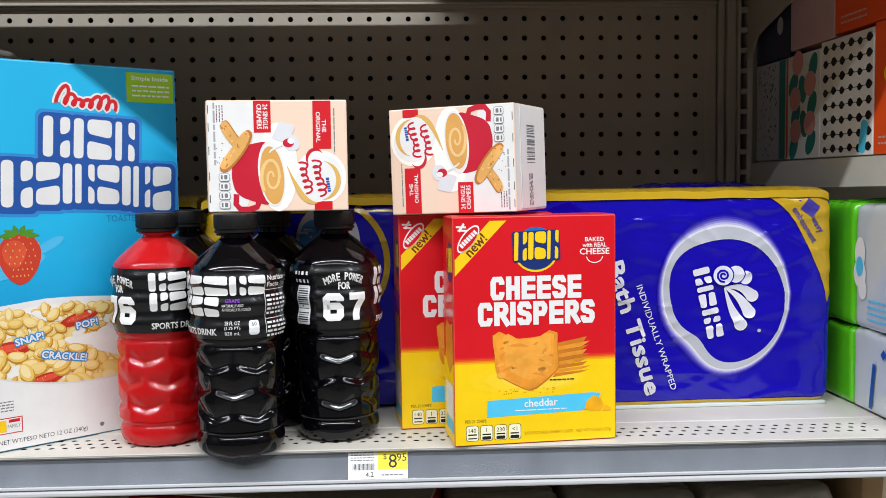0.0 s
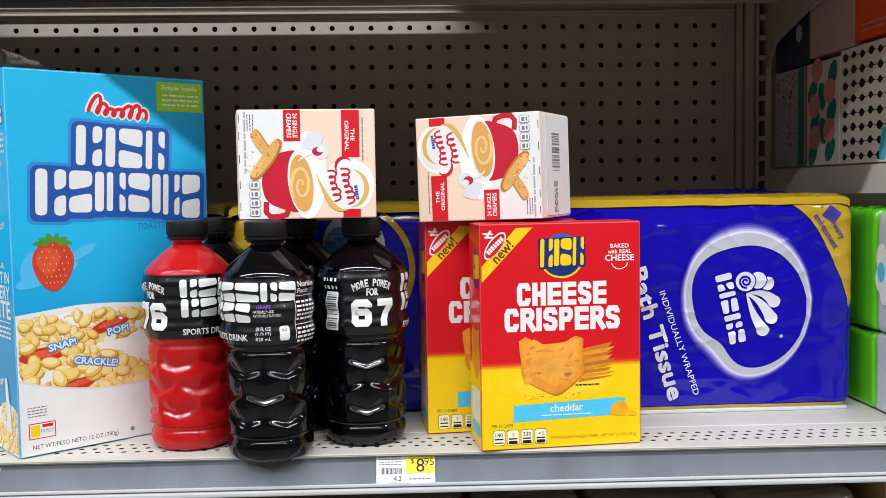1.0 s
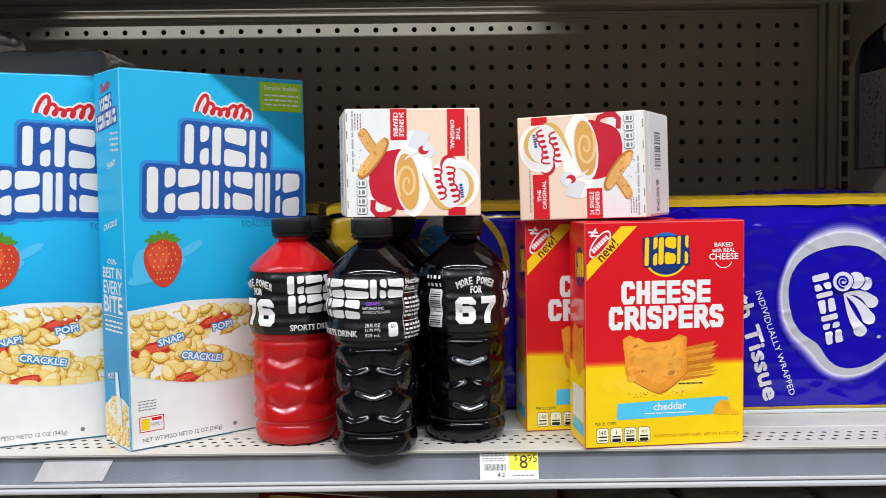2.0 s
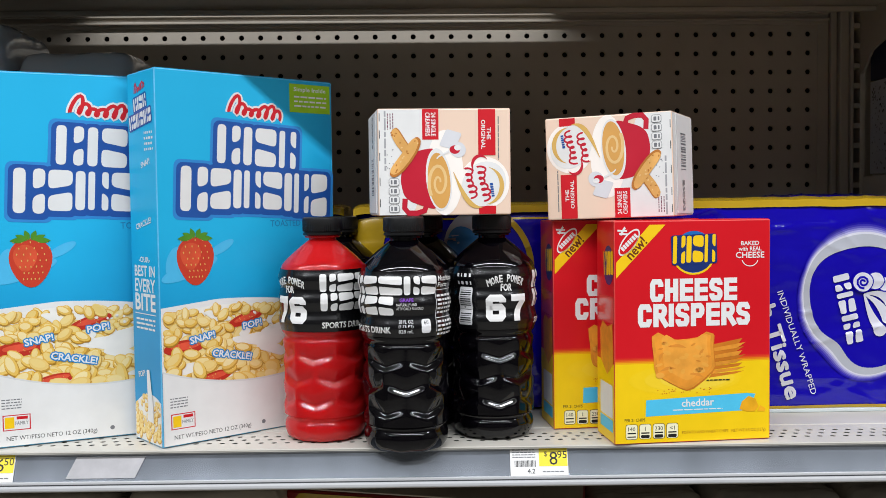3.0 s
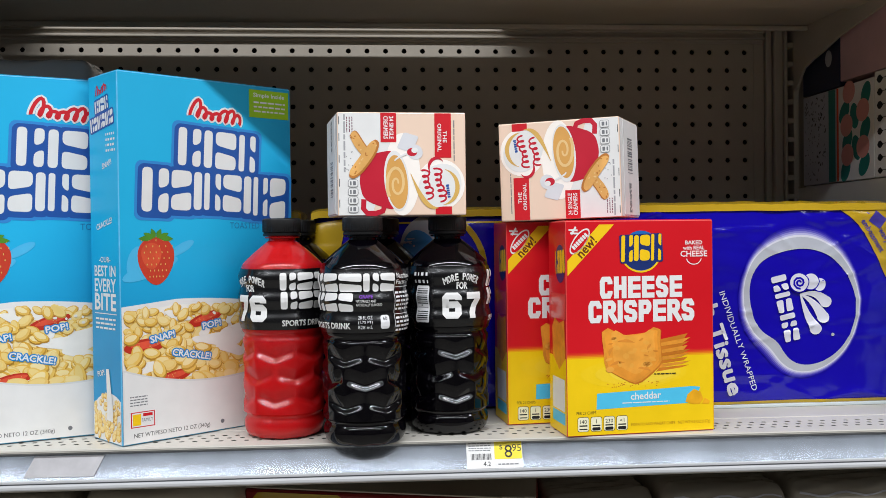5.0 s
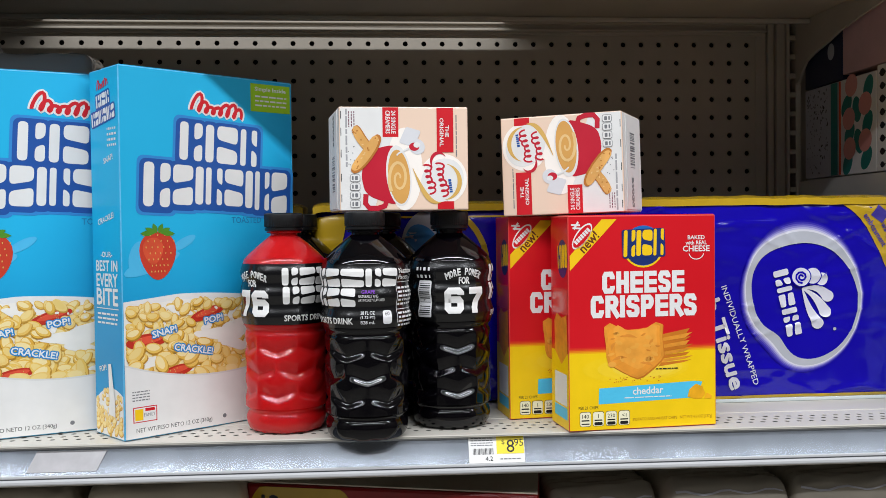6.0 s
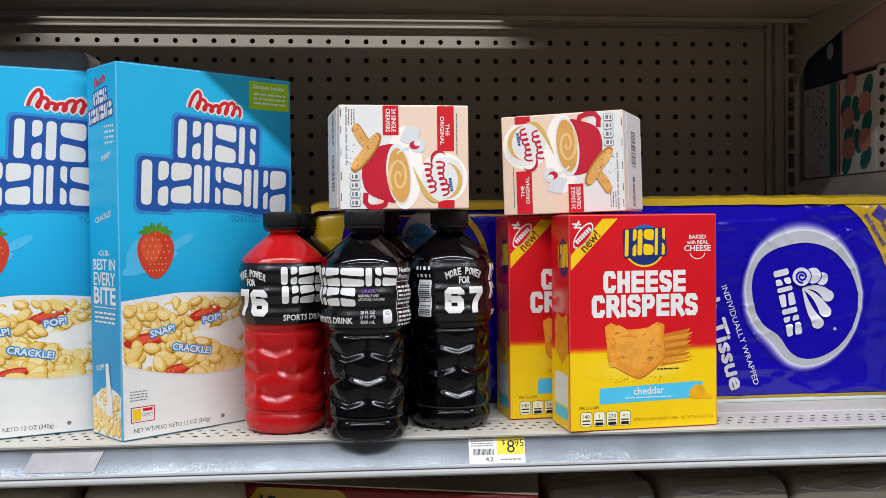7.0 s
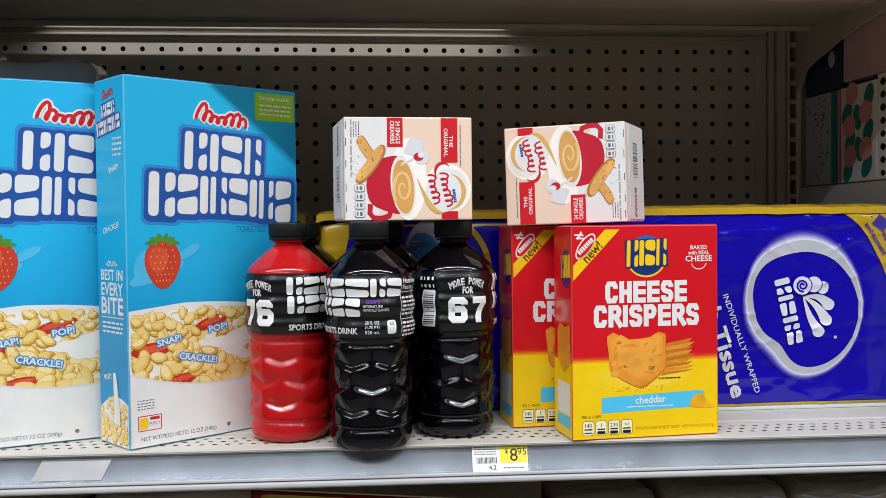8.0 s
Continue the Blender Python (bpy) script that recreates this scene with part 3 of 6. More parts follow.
def cereal_box(m, label, seed):
    w, d, h = 0.1885, 0.060, 0.342
    rng = random.Random(seed)
    t = carton("cereal_box", m, w, d, h, RK_BLUE, label, "cereal box", "cereal boxes on the shelf", worn=mat("rubbed_blue_fold", "5FB5DE", 0.5, vary=0.3, scale=90))
    front, left, right, top = face_maps(w, d, h)

    def U(polys):
        return flat([[(x * w, y * h) for x, y in p] for p in polys])

    # bowl and its filling
    rim = lambda u: h * (0.385 - 0.085 * max(0.0, (u / w - 0.3)) ** 2 - 0.05 * max(0.0, 0.3 - u / w))
    low = lambda u: h * (0.142 + 0.05 * (2 * u / w - 1) ** 2)
    us = [w * (0.006 + 0.988 * i / 24) for i in range(25)]
    printed("bowl_print", flat([[(u, rim(u)) for u in us] + [(w * 0.994, 0.001), (w * 0.006, 0.001)]]), WHITE, t, front, 0, "white bowl printed on the carton")
    rim2 = lambda u: rim(u) - h * 0.016
    printed("milk_print", flat([[(u, rim2(u)) for u in us] + [(u, low(u)) for u in reversed(us)]]), MILK, t, front, 1)
    a, b, c = puffs(rng, w * 0.01, w * 0.99, low, rim2, 300, 0.0108)
    printed("cereal_shade", stacked(a, 0.0), PUFF_SHADE, t, front, 2)
    printed("cereal_print", stacked(b, 0.4e-6), PUFF, t, front, 2, "golden puffed cereal print")
    printed("cereal_light", stacked(c, 0.8e-6), PUFF_LIGHT, t, front, 2)
    # milk pools among the grains, slices of berry, and the pour from the rim
    pools = [(0.30, 0.338, 0.075, 0.011, -20), (0.16, 0.205, 0.10, 0.013, 8), (0.52, 0.262, 0.13, 0.018, -6), (0.66, 0.285, 0.12, 0.026, 14), (0.78, 0.252, 0.13, 0.024, 24),
             (0.60, 0.232, 0.10, 0.014, -16), (0.72, 0.178, 0.10, 0.010, 4), (0.36, 0.176, 0.08, 0.009, -4), (0.88, 0.315, 0.06, 0.014, 40), (0.45, 0.290, 0.035, 0.012, 40)]
    for k, (x, y, sx, sy, ro) in enumerate(pools):
        ro_pts = oval(0, 0, w * sx, h * sy, 0, 22)
        cq, sq = math.cos(radians(ro)), math.sin(radians(ro))
        wob = [(px * (1 + 0.12 * math.sin(4 * math.pi * n / 22 + k)), py * (1 + 0.22 * math.sin(6 * math.pi * n / 22 + 2 * k))) for n, (px, py) in enumerate(ro_pts)]
        printed("milk_pool", flat([[(w * x + px * cq - py * sq, h * y + px * sq + py * cq) for px, py in wob]]), MILK, t, front, 6 + 0.15 * k)
    for x, y, sx, sy, ro in BERRIES:
        printed("berry_print", flat([oval(w * x, h * y, w * sx, h * sy, ro, 18)]), BERRY, t, front, 8, "sliced strawberry print")
        printed("berry_flesh", flat([oval(w * x + 0.001, h * y + 0.0012, w * sx * 0.72, h * sy * 0.5, ro, 14)]), ink("berry_flesh_ink", "DE5136", vary=0.25), t, front, 8.3)
        seeds = [oval(w * (x + sx * rng.uniform(-0.7, 0.7)), h * (y + sy * rng.uniform(-0.55, 0.55)), 0.0004, 0.0006, 0, 6) for _ in range(10)]
        printed("berry_seeds", flat(seeds), GOLD, t, front, 8.6)
    off = [(w * x, h * y, w * sx * 1.15, h * sy * 1.25) for x, y, sx, sy, ro in pools[2:7]] + [(w * x, h * (y + 0.006), w * sx * 0.85, h * sy * 1.0) for x, y, sx, sy, ro in BERRIES]
    a, b, c = puffs(rng, w * 0.01, w * 0.99, low, rim2, 120, 0.0112, 0.62, off)
    printed("cereal_shade", stacked(a, 0.0), PUFF_SHADE, t, front, 8.8)
    printed("cereal_print", stacked(b, 0.4e-6), PUFF, t, front, 8.8)
    printed("cereal_light", stacked(c, 0.8e-6), PUFF_LIGHT, t, front, 8.8)
    pour = band([(w * (0.70 + 0.285 * k / 9), h * (0.250 + 0.002 * k + 0.00125 * k * k)) for k in range(10)], 0.019, 0.010)
    printed("milk_pour", flat(pour), MILK, t, front, 10.8)
    for k in range(3):
        fold = [(w * (0.68 + 0.03 * k + 0.27 * q / 9), h * (0.242 + 0.012 * k + 0.002 * q + 0.00125 * q * q)) for q in range(9 - k)]
        printed("milk_fold", flat(band(fold, 0.0022, 0.0008)), PALE_RIM, t, front, 11)
    drops = [oval(w * rng.uniform(0.48, 0.72), h * rng.uniform(0.295, 0.345), 0.0010 + 0.0012 * rng.random(), 0.0013, rng.uniform(-40, 40), 8) for _ in range(9)]
    printed("milk_drops", flat(drops), MILK, t, front, 11)
    printed("bowl_front", flat([[(u, low(u) + 0.0035) for u in us] + [(w * 0.994, 0.0012), (w * 0.006, 0.0012)]]), WHITE, t, front, 10.5, "white front of the printed bowl")
    printed("bowl_lip", weld(flat(band([(u, low(u) + 0.0035) for u in us], 0.0016))), PALE_RIM, t, front, 10.75)
    for word, u, v, ro, s in (("SNAP!", 0.215, 0.284, 10, 0.0060), ("POP!", 0.490, 0.308, 8, 0.0060), ("CRACKLE!", 0.375, 0.228, -11, 0.0062)):
        bw = s * 0.82 * len(word)
        printed("word_outline", letters(word, s, u * w, v * h, ro, 0.17, width=bw), RK_DEEP, t, front, 11.6)
        printed("word", letters(word, s, u * w, v * h, ro, 0.03, width=bw), WHITE, t, front, 13)
    # wordmark as plain blocks, maker's mark as a pen line
    pen = script_line(0.545 * w, 0.912 * h, 0.054, 0.0165, 7, -6)
    printed("maker_mark_ground", flat(band(pen, 0.0070)), WHITE, t, front, 1, "white ground of the maker's mark")
    printed("maker_mark", flat(band(pen, 0.0034)), RED_INK, t, front, 2.5, "red looping maker's mark")
    rows = ((0.545, 0.803, [0.024, 0.009, 0.023, 0.019], 0.0365, 0.0034, -3, 0.0, 0.0), (0.54, 0.683, [0.027, 0.021, 0.0085, 0.018, 0.021, 0.0085, 0.017, 0.019], 0.036, 0.0026, -2.5, 0.003, 0.22))
    for u, v, ws, hh, gap, ro, arch, tall in rows:
        total = sum(ws) + gap * (len(ws) - 1)
        x = -total / 2
        rim_b, ground_b = [], []
        c, q = math.cos(radians(ro)), math.sin(radians(ro))
        for k, ww in enumerate(ws):
            mx = x + ww / 2
            f = (2 * mx / total) ** 2
            dy = -arch * f - 0.0012
            px, py = u * w + mx * c - dy * q, v * h + mx * q + dy * c
            for lst, g in ((rim_b, 0.0140), (ground_b, 0.0088)):
                lst.append(rrect(px, py, ww + g, hh * (1 + tall * f) + g, 0.0062, ro))
            x += ww + gap
        for k, (rim_p, ground_p) in enumerate(zip(rim_b, ground_b)):
            printed("wordmark_rim", flat([rim_p]), ink("mid_blue_ink", "2C86CE"), t, front, 0.6 + 0.04 * k, "mid-blue rim of the wordmark")
            printed("wordmark_ground", flat([ground_p]), NAVY, t, front, 1.2 + 0.04 * k, "navy ground of the wordmark")
        for p in split_blocks(u * w, v * h, ws, hh, gap, ro, arch, tall):
            printed("wordmark_block", flat([p]), WHITE, t, front, 2, "white rounded wordmark block")
    printed("green_patch", U([rrect(0.862, 0.948, 0.25, 0.082)]), LIME, t, front, 1, "lime green corner patch")
    printed("patch_writing", letters("Simple Inside", 0.0052, 0.862 * w, 0.972 * h, 0, 0.02, width=0.037), WHITE, t, front, 2)
    printed("patch_small_print", flat(bars(0.765 * w, 0.965 * w, 0.952 * h, 3, 0.0045, 0.0016, rng)), WHITE, t, front, 2)
    printed("cereal_kind", letters("TOASTED", 0.0062, 0.70 * w, 0.588 * h, 0, 0.01, width=0.034), ink("faint_blue_ink", "1E78AE"), t, front, 1)
    # strawberry in a splash
    printed("splash_print", U([oval(0.16, 0.47, 0.15, 0.022, 10), oval(0.08, 0.49, 0.05, 0.035, 40), oval(0.33, 0.525, 0.07, 0.014, 15)]), ink("splash_ink", "4BB9E6"), t, front, 1)
    sb = [(0.19 + 0.118 * math.sin(a) * (1.0 - 0.38 * (1 - math.cos(a)) / 2), 0.492 + 0.066 * math.cos(a)) for a in (2 * math.pi * k / 28 for k in range(28))]
    printed("strawberry_print", U([sb]), BERRY, t, front, 2, "ripe red strawberry print")
    printed("strawberry_shine", U([[(0.165 + (x - 0.19) * 0.55, 0.505 + (y - 0.492) * 0.55) for x, y in sb]]), ink("berry_shine_ink", "D9512F", vary=0.25), t, front, 2.4)
    seeds = []
    for row in range(7):
        for col in range(5):
            y = 0.548 - 0.0165 * row
            x = 0.19 + (col - 2 + 0.5 * (row % 2)) * 0.038 * (1 - 0.09 * row)
            seeds.append(oval(w * x, h * y, 0.00055, 0.0010, rng.uniform(-15, 15), 7))
    printed("strawberry_seeds", flat(seeds), GOLD, t, front, 3)
    for k, a in enumerate((-70, -42, -14, 16, 44, 72)):
        c, q = math.sin(radians(a)), math.cos(radians(a))
        tip = (w * 0.19 + 0.0185 * c, h * 0.553 + 0.0105 * q - 0.004 * abs(c))
        base = (w * 0.19 + 0.004 * c, h * 0.553)
        printed("strawberry_leaf", flat(band([(base[0] + (tip[0] - base[0]) * f, base[1] + (tip[1] - base[1]) * f) for f in (0, 0.2, 0.4, 0.6, 0.8, 1)], 0.0056, 0.0046, True)), ink("leaf_ink", "4E8C1F", vary=0.25), t, front, 3.2 + 0.05 * k)
    # foot of the box
    printed("net_weight", letters("NET WT/PESO NETO 12 OZ (340g)", 0.0052, 0.265 * w, 0.022 * h, 0, 0.0, width=0.078), BLACK, t, front, 11)
    printed("badge_frame", U([rrect(0.105, 0.066, 0.125, 0.042)]), RED_INK, t, front, 11)
    printed("badge", U([rrect(0.105, 0.066, 0.115, 0.037)]), WHITE, t, front, 12)
    printed("badge_mark", U([rrect(0.073, 0.066, 0.042, 0.03)]), YELLOW, t, front, 13)
    printed("badge_word", letters("FAMILY", 0.0032, 0.128 * w, 0.064 * h, 0, 0.01, width=0.011), GREY_INK, t, front, 13)
    printed("badge_bar", U([rrect(0.13, 0.078, 0.05, 0.008)]), RED_INK, t, front, 13)
    printed("small_print", flat(bars(0.04 * w, 0.13 * w, 0.128 * h, 4, 0.0026, 0.0010, rng)), GREY_INK, t, front, 11)
    printed("recycling_dot", U([oval(0.545, 0.027, 0.011, 0.006, 0, 14)]), GREY_INK, t, front, 11)
    # narrow side
    L = lambda x: x * d
    printed("side_mark", flat(band(script_line(L(0.47), 0.962 * h, 0.022, 0.0085, 6, 10), 0.0016)), RED_INK, t, left, 2)
    for v, ws, hh in ((0.917, [0.0075, 0.003, 0.0075, 0.0065], 0.0118), (0.873, [0.0075, 0.006, 0.0028, 0.0052, 0.006, 0.0028, 0.0052, 0.0058], 0.0125)):
        printed("side_wordmark_ground", flat(blocks(L(0.47), v * h, ws, hh, 0.001, 0.0012, 8, 0, 0.0032)), NAVY, t, left, 1)
        printed("side_wordmark", flat(split_blocks(L(0.47), v * h, ws, hh, 0.001, 8)), WHITE, t, left, 2)
    printed("side_small_print", flat(bars(L(0.60), L(0.92), 0.835 * h, 4, 0.005, 0.0022, rng)), WHITE, t, left, 1)
    for word, v, s, ww in (("-OUR-", 0.497, 0.005, 0.024), ("BEST IN", 0.466, 0.0098, 0.044), ("EVERY", 0.427, 0.0118, 0.044), ("BITE", 0.382, 0.0150, 0.044)):
        printed("side_writing", letters(word, s, L(0.5), v * h, 0, 0.025, width=ww), WHITE, t, left, 1)
    printed("side_rule", flat([rrect(L(0.5), 0.35 * h, 0.046, 0.0008)]), WHITE, t, left, 1)
    printed("side_small_print", flat(bars(L(0.15), L(0.85), 0.335 * h, 3, 0.0042, 0.0018, rng)), WHITE, t, left, 1)
    for word, u, v in (("SNAP!", 0.62, 0.755), ("CRACKLE!", 0.5, 0.594), ("POP!", 0.3, 0.185)):
        printed("side_word", letters(word, 0.0052, L(u), v * h, 12, 0.02), WHITE, t, left, 1)
    lo2, hi2 = (lambda u: h * 0.012), (lambda u: h * (0.135 - 0.12 * ((u / d - 0.6) / 1.0) ** 2))
    us2 = [d * (0.02 + 0.96 * i / 12) for i in range(13)]
    printed("side_bowl", flat([[(u, hi2(u)) for u in us2] + [(u, 0.001) for u in reversed(us2)]]), WHITE, t, left, 0)
    a, b, c = puffs(rng, d * 0.03, d * 0.97, lo2, hi2, 90, 0.0056)
    printed("side_cereal_shade", stacked(a, 0.0), PUFF_SHADE, t, left, 1)
    printed("side_cereal", stacked(b, 0.4e-6), PUFF, t, left, 1)
    printed("side_cereal_light", stacked(c, 0.8e-6), PUFF_LIGHT, t, left, 1)
    printed("side_milk", flat(band([(d * 0.55, h * 0.20), (d * 0.58, h * 0.15), (d * 0.62, h * 0.10), (d * 0.6, h * 0.06)], 0.006, 0.014)), WHITE, t, left, 6)
    return t


cereal_box(pose(-0.389, 0.732, DECK, 0, 0, 39.0), "tall blue cereal carton with a bowl print, turned to the aisle", 11)
cereal_box(pose(-0.5445, 0.742, DECK, 0, 0, 23.0), "tall blue cereal carton half hidden behind its neighbour", 12)

# ---- cracker boxes ----
RZ_RED = mat("red_carton", "D40F1D", 0.33, vary=0.05, scale=12, bump=0.015, coat=0.25)
RZ_YEL = ink("carton_yellow_ink", "F5CB08", 0.36)


def cracker_box(m, label, seed):
    w, d, h = 0.1460, 0.054, 0.2005
    rng = random.Random(seed)
    t = carton("cracker_box", m, w, d, h, RZ_RED, label, "cracker box", "cracker boxes on the shelf", worn=mat("rubbed_red_fold", "D8453F", 0.5, vary=0.3, scale=90))
    front, left, right, top = face_maps(w, d, h)

    def U(polys):
        return flat([[(x * w, y * h) for x, y in p] for p in polys])

    yl = 0.36
    printed("yellow_foot", U([[(0.004, 0.004), (0.996, 0.004), (0.996, yl), (0.004, yl)]]), RZ_YEL, t, front, 0, "yellow lower half of the print")
    printed("side_yellow_foot", flat([[(0.0006, 0.0008), (d - 0.0006, 0.0008), (d - 0.0006, yl * h), (0.0006, yl * h)]]), RZ_YEL, t, left, 0)
    printed("side_yellow_foot", flat([[(0.0006, 0.0008), (d - 0.0006, 0.0008), (d - 0.0006, yl * h), (0.0006, yl * h)]]), RZ_YEL, t, right, 0)
    for k, tone in enumerate(("EFA90D", "E87F13", "DE4F18", "D82C1B")):
        v = yl + 0.007 * k
        printed("fade_band", U([[(0.004, v), (0.996, v), (0.996, v + 0.007), (0.004, v + 0.007)]]), ink("fade_ink_" + "abcd"[k], tone, 0.36), t, front, 0)
    for k, tone in enumerate(("F5CD16", "F6D028", "F6D43C")):
        printed("pale_glow", U([oval(0.45 + 0.03 * k, 0.285, 0.36 - 0.07 * k, 0.068 - 0.012 * k, 0, 32)]), ink("glow_yellow_ink_" + "abc"[k], tone, 0.36), t, front, 0.35 + 0.2 * k)
    printed("yellow_banner", U([[(0.012, 0.745), (0.012, 0.815), (0.225, 0.982), (0.325, 0.982)]]), YELLOW, t, front, 1)
    printed("banner_writing", letters("new!", 0.0088, 0.138 * w, 0.879 * h, 46, 0.02, width=0.0215), ink("banner_brown_ink", "6B3410"), t, front, 2)
    printed("maker_mark", U([oval(0.095, 0.905, 0.083, 0.036, 40), rrect(0.055, 0.955, 0.012, 0.045, 0, -42), rrect(0.052, 0.957, 0.06, 0.008, 0, -2), rrect(0.062, 0.942, 0.06, 0.008, 0, -2)]), WHITE, t, front, 1)
    printed("maker_mark_field", U([oval(0.095, 0.905, 0.074, 0.029, 40)]), RZ_RED, t, front, 2)
    printed("maker_mark_bar", flat(blocks(0.095 * w, 0.905 * h, [0.0022] * 7, 0.0042, 0.0006, 0.0004, 44)), WHITE, t, front, 3)
    printed("emblem_rim", U([oval(0.505, 0.850, 0.138, 0.095)]), YELLOW, t, front, 1)
    printed("emblem_disc", U([oval(0.505, 0.858, 0.130, 0.094)]), ink("emblem_blue_ink", "1766B4"), t, front, 2, "blue round emblem")
    printed("emblem_disc_shade", U([oval(0.505, 0.815, 0.105, 0.048)]), ink("emblem_navy_ink", "0D2A6B"), t, front, 3)
    printed("wordmark_ground", flat(blocks(0.507 * w, 0.869 * h, [0.0120, 0.0048, 0.0105, 0.0105], 0.0245, 0.0008, 0.001, 2, 0, 0.0024)), ink("emblem_navy_ink", "0D2A6B"), t, front, 4)
    printed("wordmark", flat(split_blocks(0.507 * w, 0.871 * h, [0.0114, 0.0046, 0.0100, 0.0100], 0.0240, 0.0012, 2, 0, 0.08, 0.06)), YELLOW, t, front, 5, "yellow wordmark blocks on a blue emblem")
    for word, v, s, ww in (("BAKED", 0.893, 0.0036, 0.0170), ("with REAL", 0.868, 0.0036, 0.0215), ("CHEESE", 0.840, 0.0054, 0.0268)):
        printed("claim_writing", letters(word, s, 0.868 * w, v * h, 0, 0.02, width=ww), WHITE, t, front, 1)
    printed("claim_arc", flat(band([(0.868 * w + 0.0075 * math.cos(radians(a)), 0.822 * h + 0.0065 * math.sin(radians(a))) for a in range(190, 351, 16)], 0.0008)), WHITE, t, front, 1)
    for bm in heavy("CHEESE", 0.0205, 0.505 * w, 0.688 * h, 0.0815, 0.235) + heavy("CRISPERS", 0.0208, 0.508 * w, 0.576 * h, 0.1050, 0.235):
        printed("title_letter", bm, WHITE, t, front, 1, "bold white letter")
    # the pictured cracker and its stack
    for k in range(9):
        v = 0.300 + 0.0165 * k
        printed("stack_print", U([[(0.60, v - 0.012), (0.775 + 0.008 * (k % 3), v + 0.004), (0.83 + 0.012 * math.sin(k * 2.1), v + 0.016 + 0.002 * k), (0.62, v + 0.006)]]), CRACK if k % 2 else CRACK_DK, t, front, 1 + k % 2)
    ck = [(0.235, 0.482), (0.275, 0.500), (0.31, 0.488), (0.35, 0.470), (0.40, 0.465), (0.47, 0.468), (0.53, 0.474), (0.585, 0.498), (0.632, 0.487), (0.628, 0.44), (0.634, 0.39), (0.640, 0.338), (0.62, 0.318),
          (0.57, 0.285), (0.50, 0.248), (0.455, 0.238), (0.41, 0.250), (0.345, 0.275), (0.262, 0.310), (0.25, 0.34), (0.246, 0.40), (0.238, 0.44)]
    printed("cracker_edge", U([[(x + 0.006, y - 0.006) for x, y in ck]]), CRACK_DK, t, front, 3)
    printed("cracker_print", U([ck]), CRACK, t, front, 4, "golden cat-ear shaped cracker print")
    for k, (gx, gy, tone) in enumerate(((0.90, 0.93, "E8952C"), (0.74, 0.80, "EC9F38"))):
        printed("cracker_lit", U([[(0.44 + (x - 0.44) * gx + 0.010 * k, 0.385 + (y - 0.385) * gy + 0.012 * k) for x, y in ck]]), ink("cracker_lit_ink_" + "ab"[k], tone, 0.45, vary=0.3), t, front, 4.3 + 0.3 * k)
    for fx, fy, ang, ln in ((0.34, 0.33, 8, 0.05), (0.52, 0.30, -14, 0.045), (0.40, 0.43, -5, 0.06), (0.56, 0.40, 70, 0.03), (0.30, 0.39, 60, 0.03)):
        c, q = math.cos(radians(ang)), math.sin(radians(ang))
        fold = [(w * fx + w * ln * (s - 0.5) * 2 * c - 0.0016 * math.sin(3.1 * s) * q, h * fy + w * ln * (s - 0.5) * 2 * q + 0.0016 * math.sin(3.1 * s) * c) for s in (0, 0.2, 0.4, 0.6, 0.8, 1)]
        printed("cracker_fold", flat(band(fold, 0.0034, 0.0026, True)), ink("cracker_fold_ink", "DB8A2E", vary=0.3), t, front, 4.9)
    blobs = [oval(w * rng.uniform(0.28, 0.60), h * rng.uniform(0.29, 0.46), w * rng.uniform(0.012, 0.035), h * rng.uniform(0.006, 0.014), rng.uniform(-30, 30), 10) for _ in range(16)]
    for p in blobs:
        printed("cracker_blister", flat([p]), ink("cracker_light_ink", "ECA540", vary=0.2), t, front, 5)
    blobs = [oval(w * rng.uniform(0.27, 0.61), h * rng.uniform(0.28, 0.46), w * rng.uniform(0.006, 0.018), h * rng.uniform(0.003, 0.007), rng.uniform(-30, 30), 8) for _ in range(5)]
    printed("cracker_toast", flat(blobs), ink("cracker_toast_ink", "D6862A", vary=0.3), t, front, 6)
    crumbs = [oval(w * rng.uniform(0.27, 0.62), h * rng.uniform(0.222, 0.245), 0.0007, 0.0005, 0, 5) for _ in range(26)]
    printed("crumb_print", flat(crumbs), CRACK_DK, t, front, 1)
    printed("serving_print", flat(bars(0.585 * w, 0.735 * w, 0.278 * h, 1, 0.003, 0.0009, rng)), BLACK, t, front, 7)
    # ribbon
    printed("blue_ribbon", U([[(0.196, 0.122), (0.200, 0.196), (0.85, 0.213), (0.905, 0.208), (0.88, 0.165), (0.86, 0.135)]]), SKY, t, front, 1, "sky blue flavour ribbon")
    printed("flavour_writing", letters("cheddar", 0.0066, 0.53 * w, 0.178 * h, 1, 0.02, width=0.0300), WHITE, t, front, 2)
    printed("ribbon_small_print", flat(bars(0.37 * w, 0.69 * w, 0.147 * h, 1, 0.003, 0.0009, rng)), WHITE, t, front, 2)
    printed("cheese_print", U([[(0.80, 0.14), (0.815, 0.175), (0.86, 0.20), (0.905, 0.185), (0.925, 0.15), (0.90, 0.128), (0.85, 0.128)], [(0.915, 0.128), (0.935, 0.155), (0.97, 0.14), (0.965, 0.126)]]), ink("cheese_ink", "E7A615", vary=0.3), t, front, 3)
    printed("serving_writing", letters("PER 21 CHIPS", 0.0028, 0.128 * w, 0.108 * h, 0, 0.01, width=0.019), BLACK, t, front, 1)
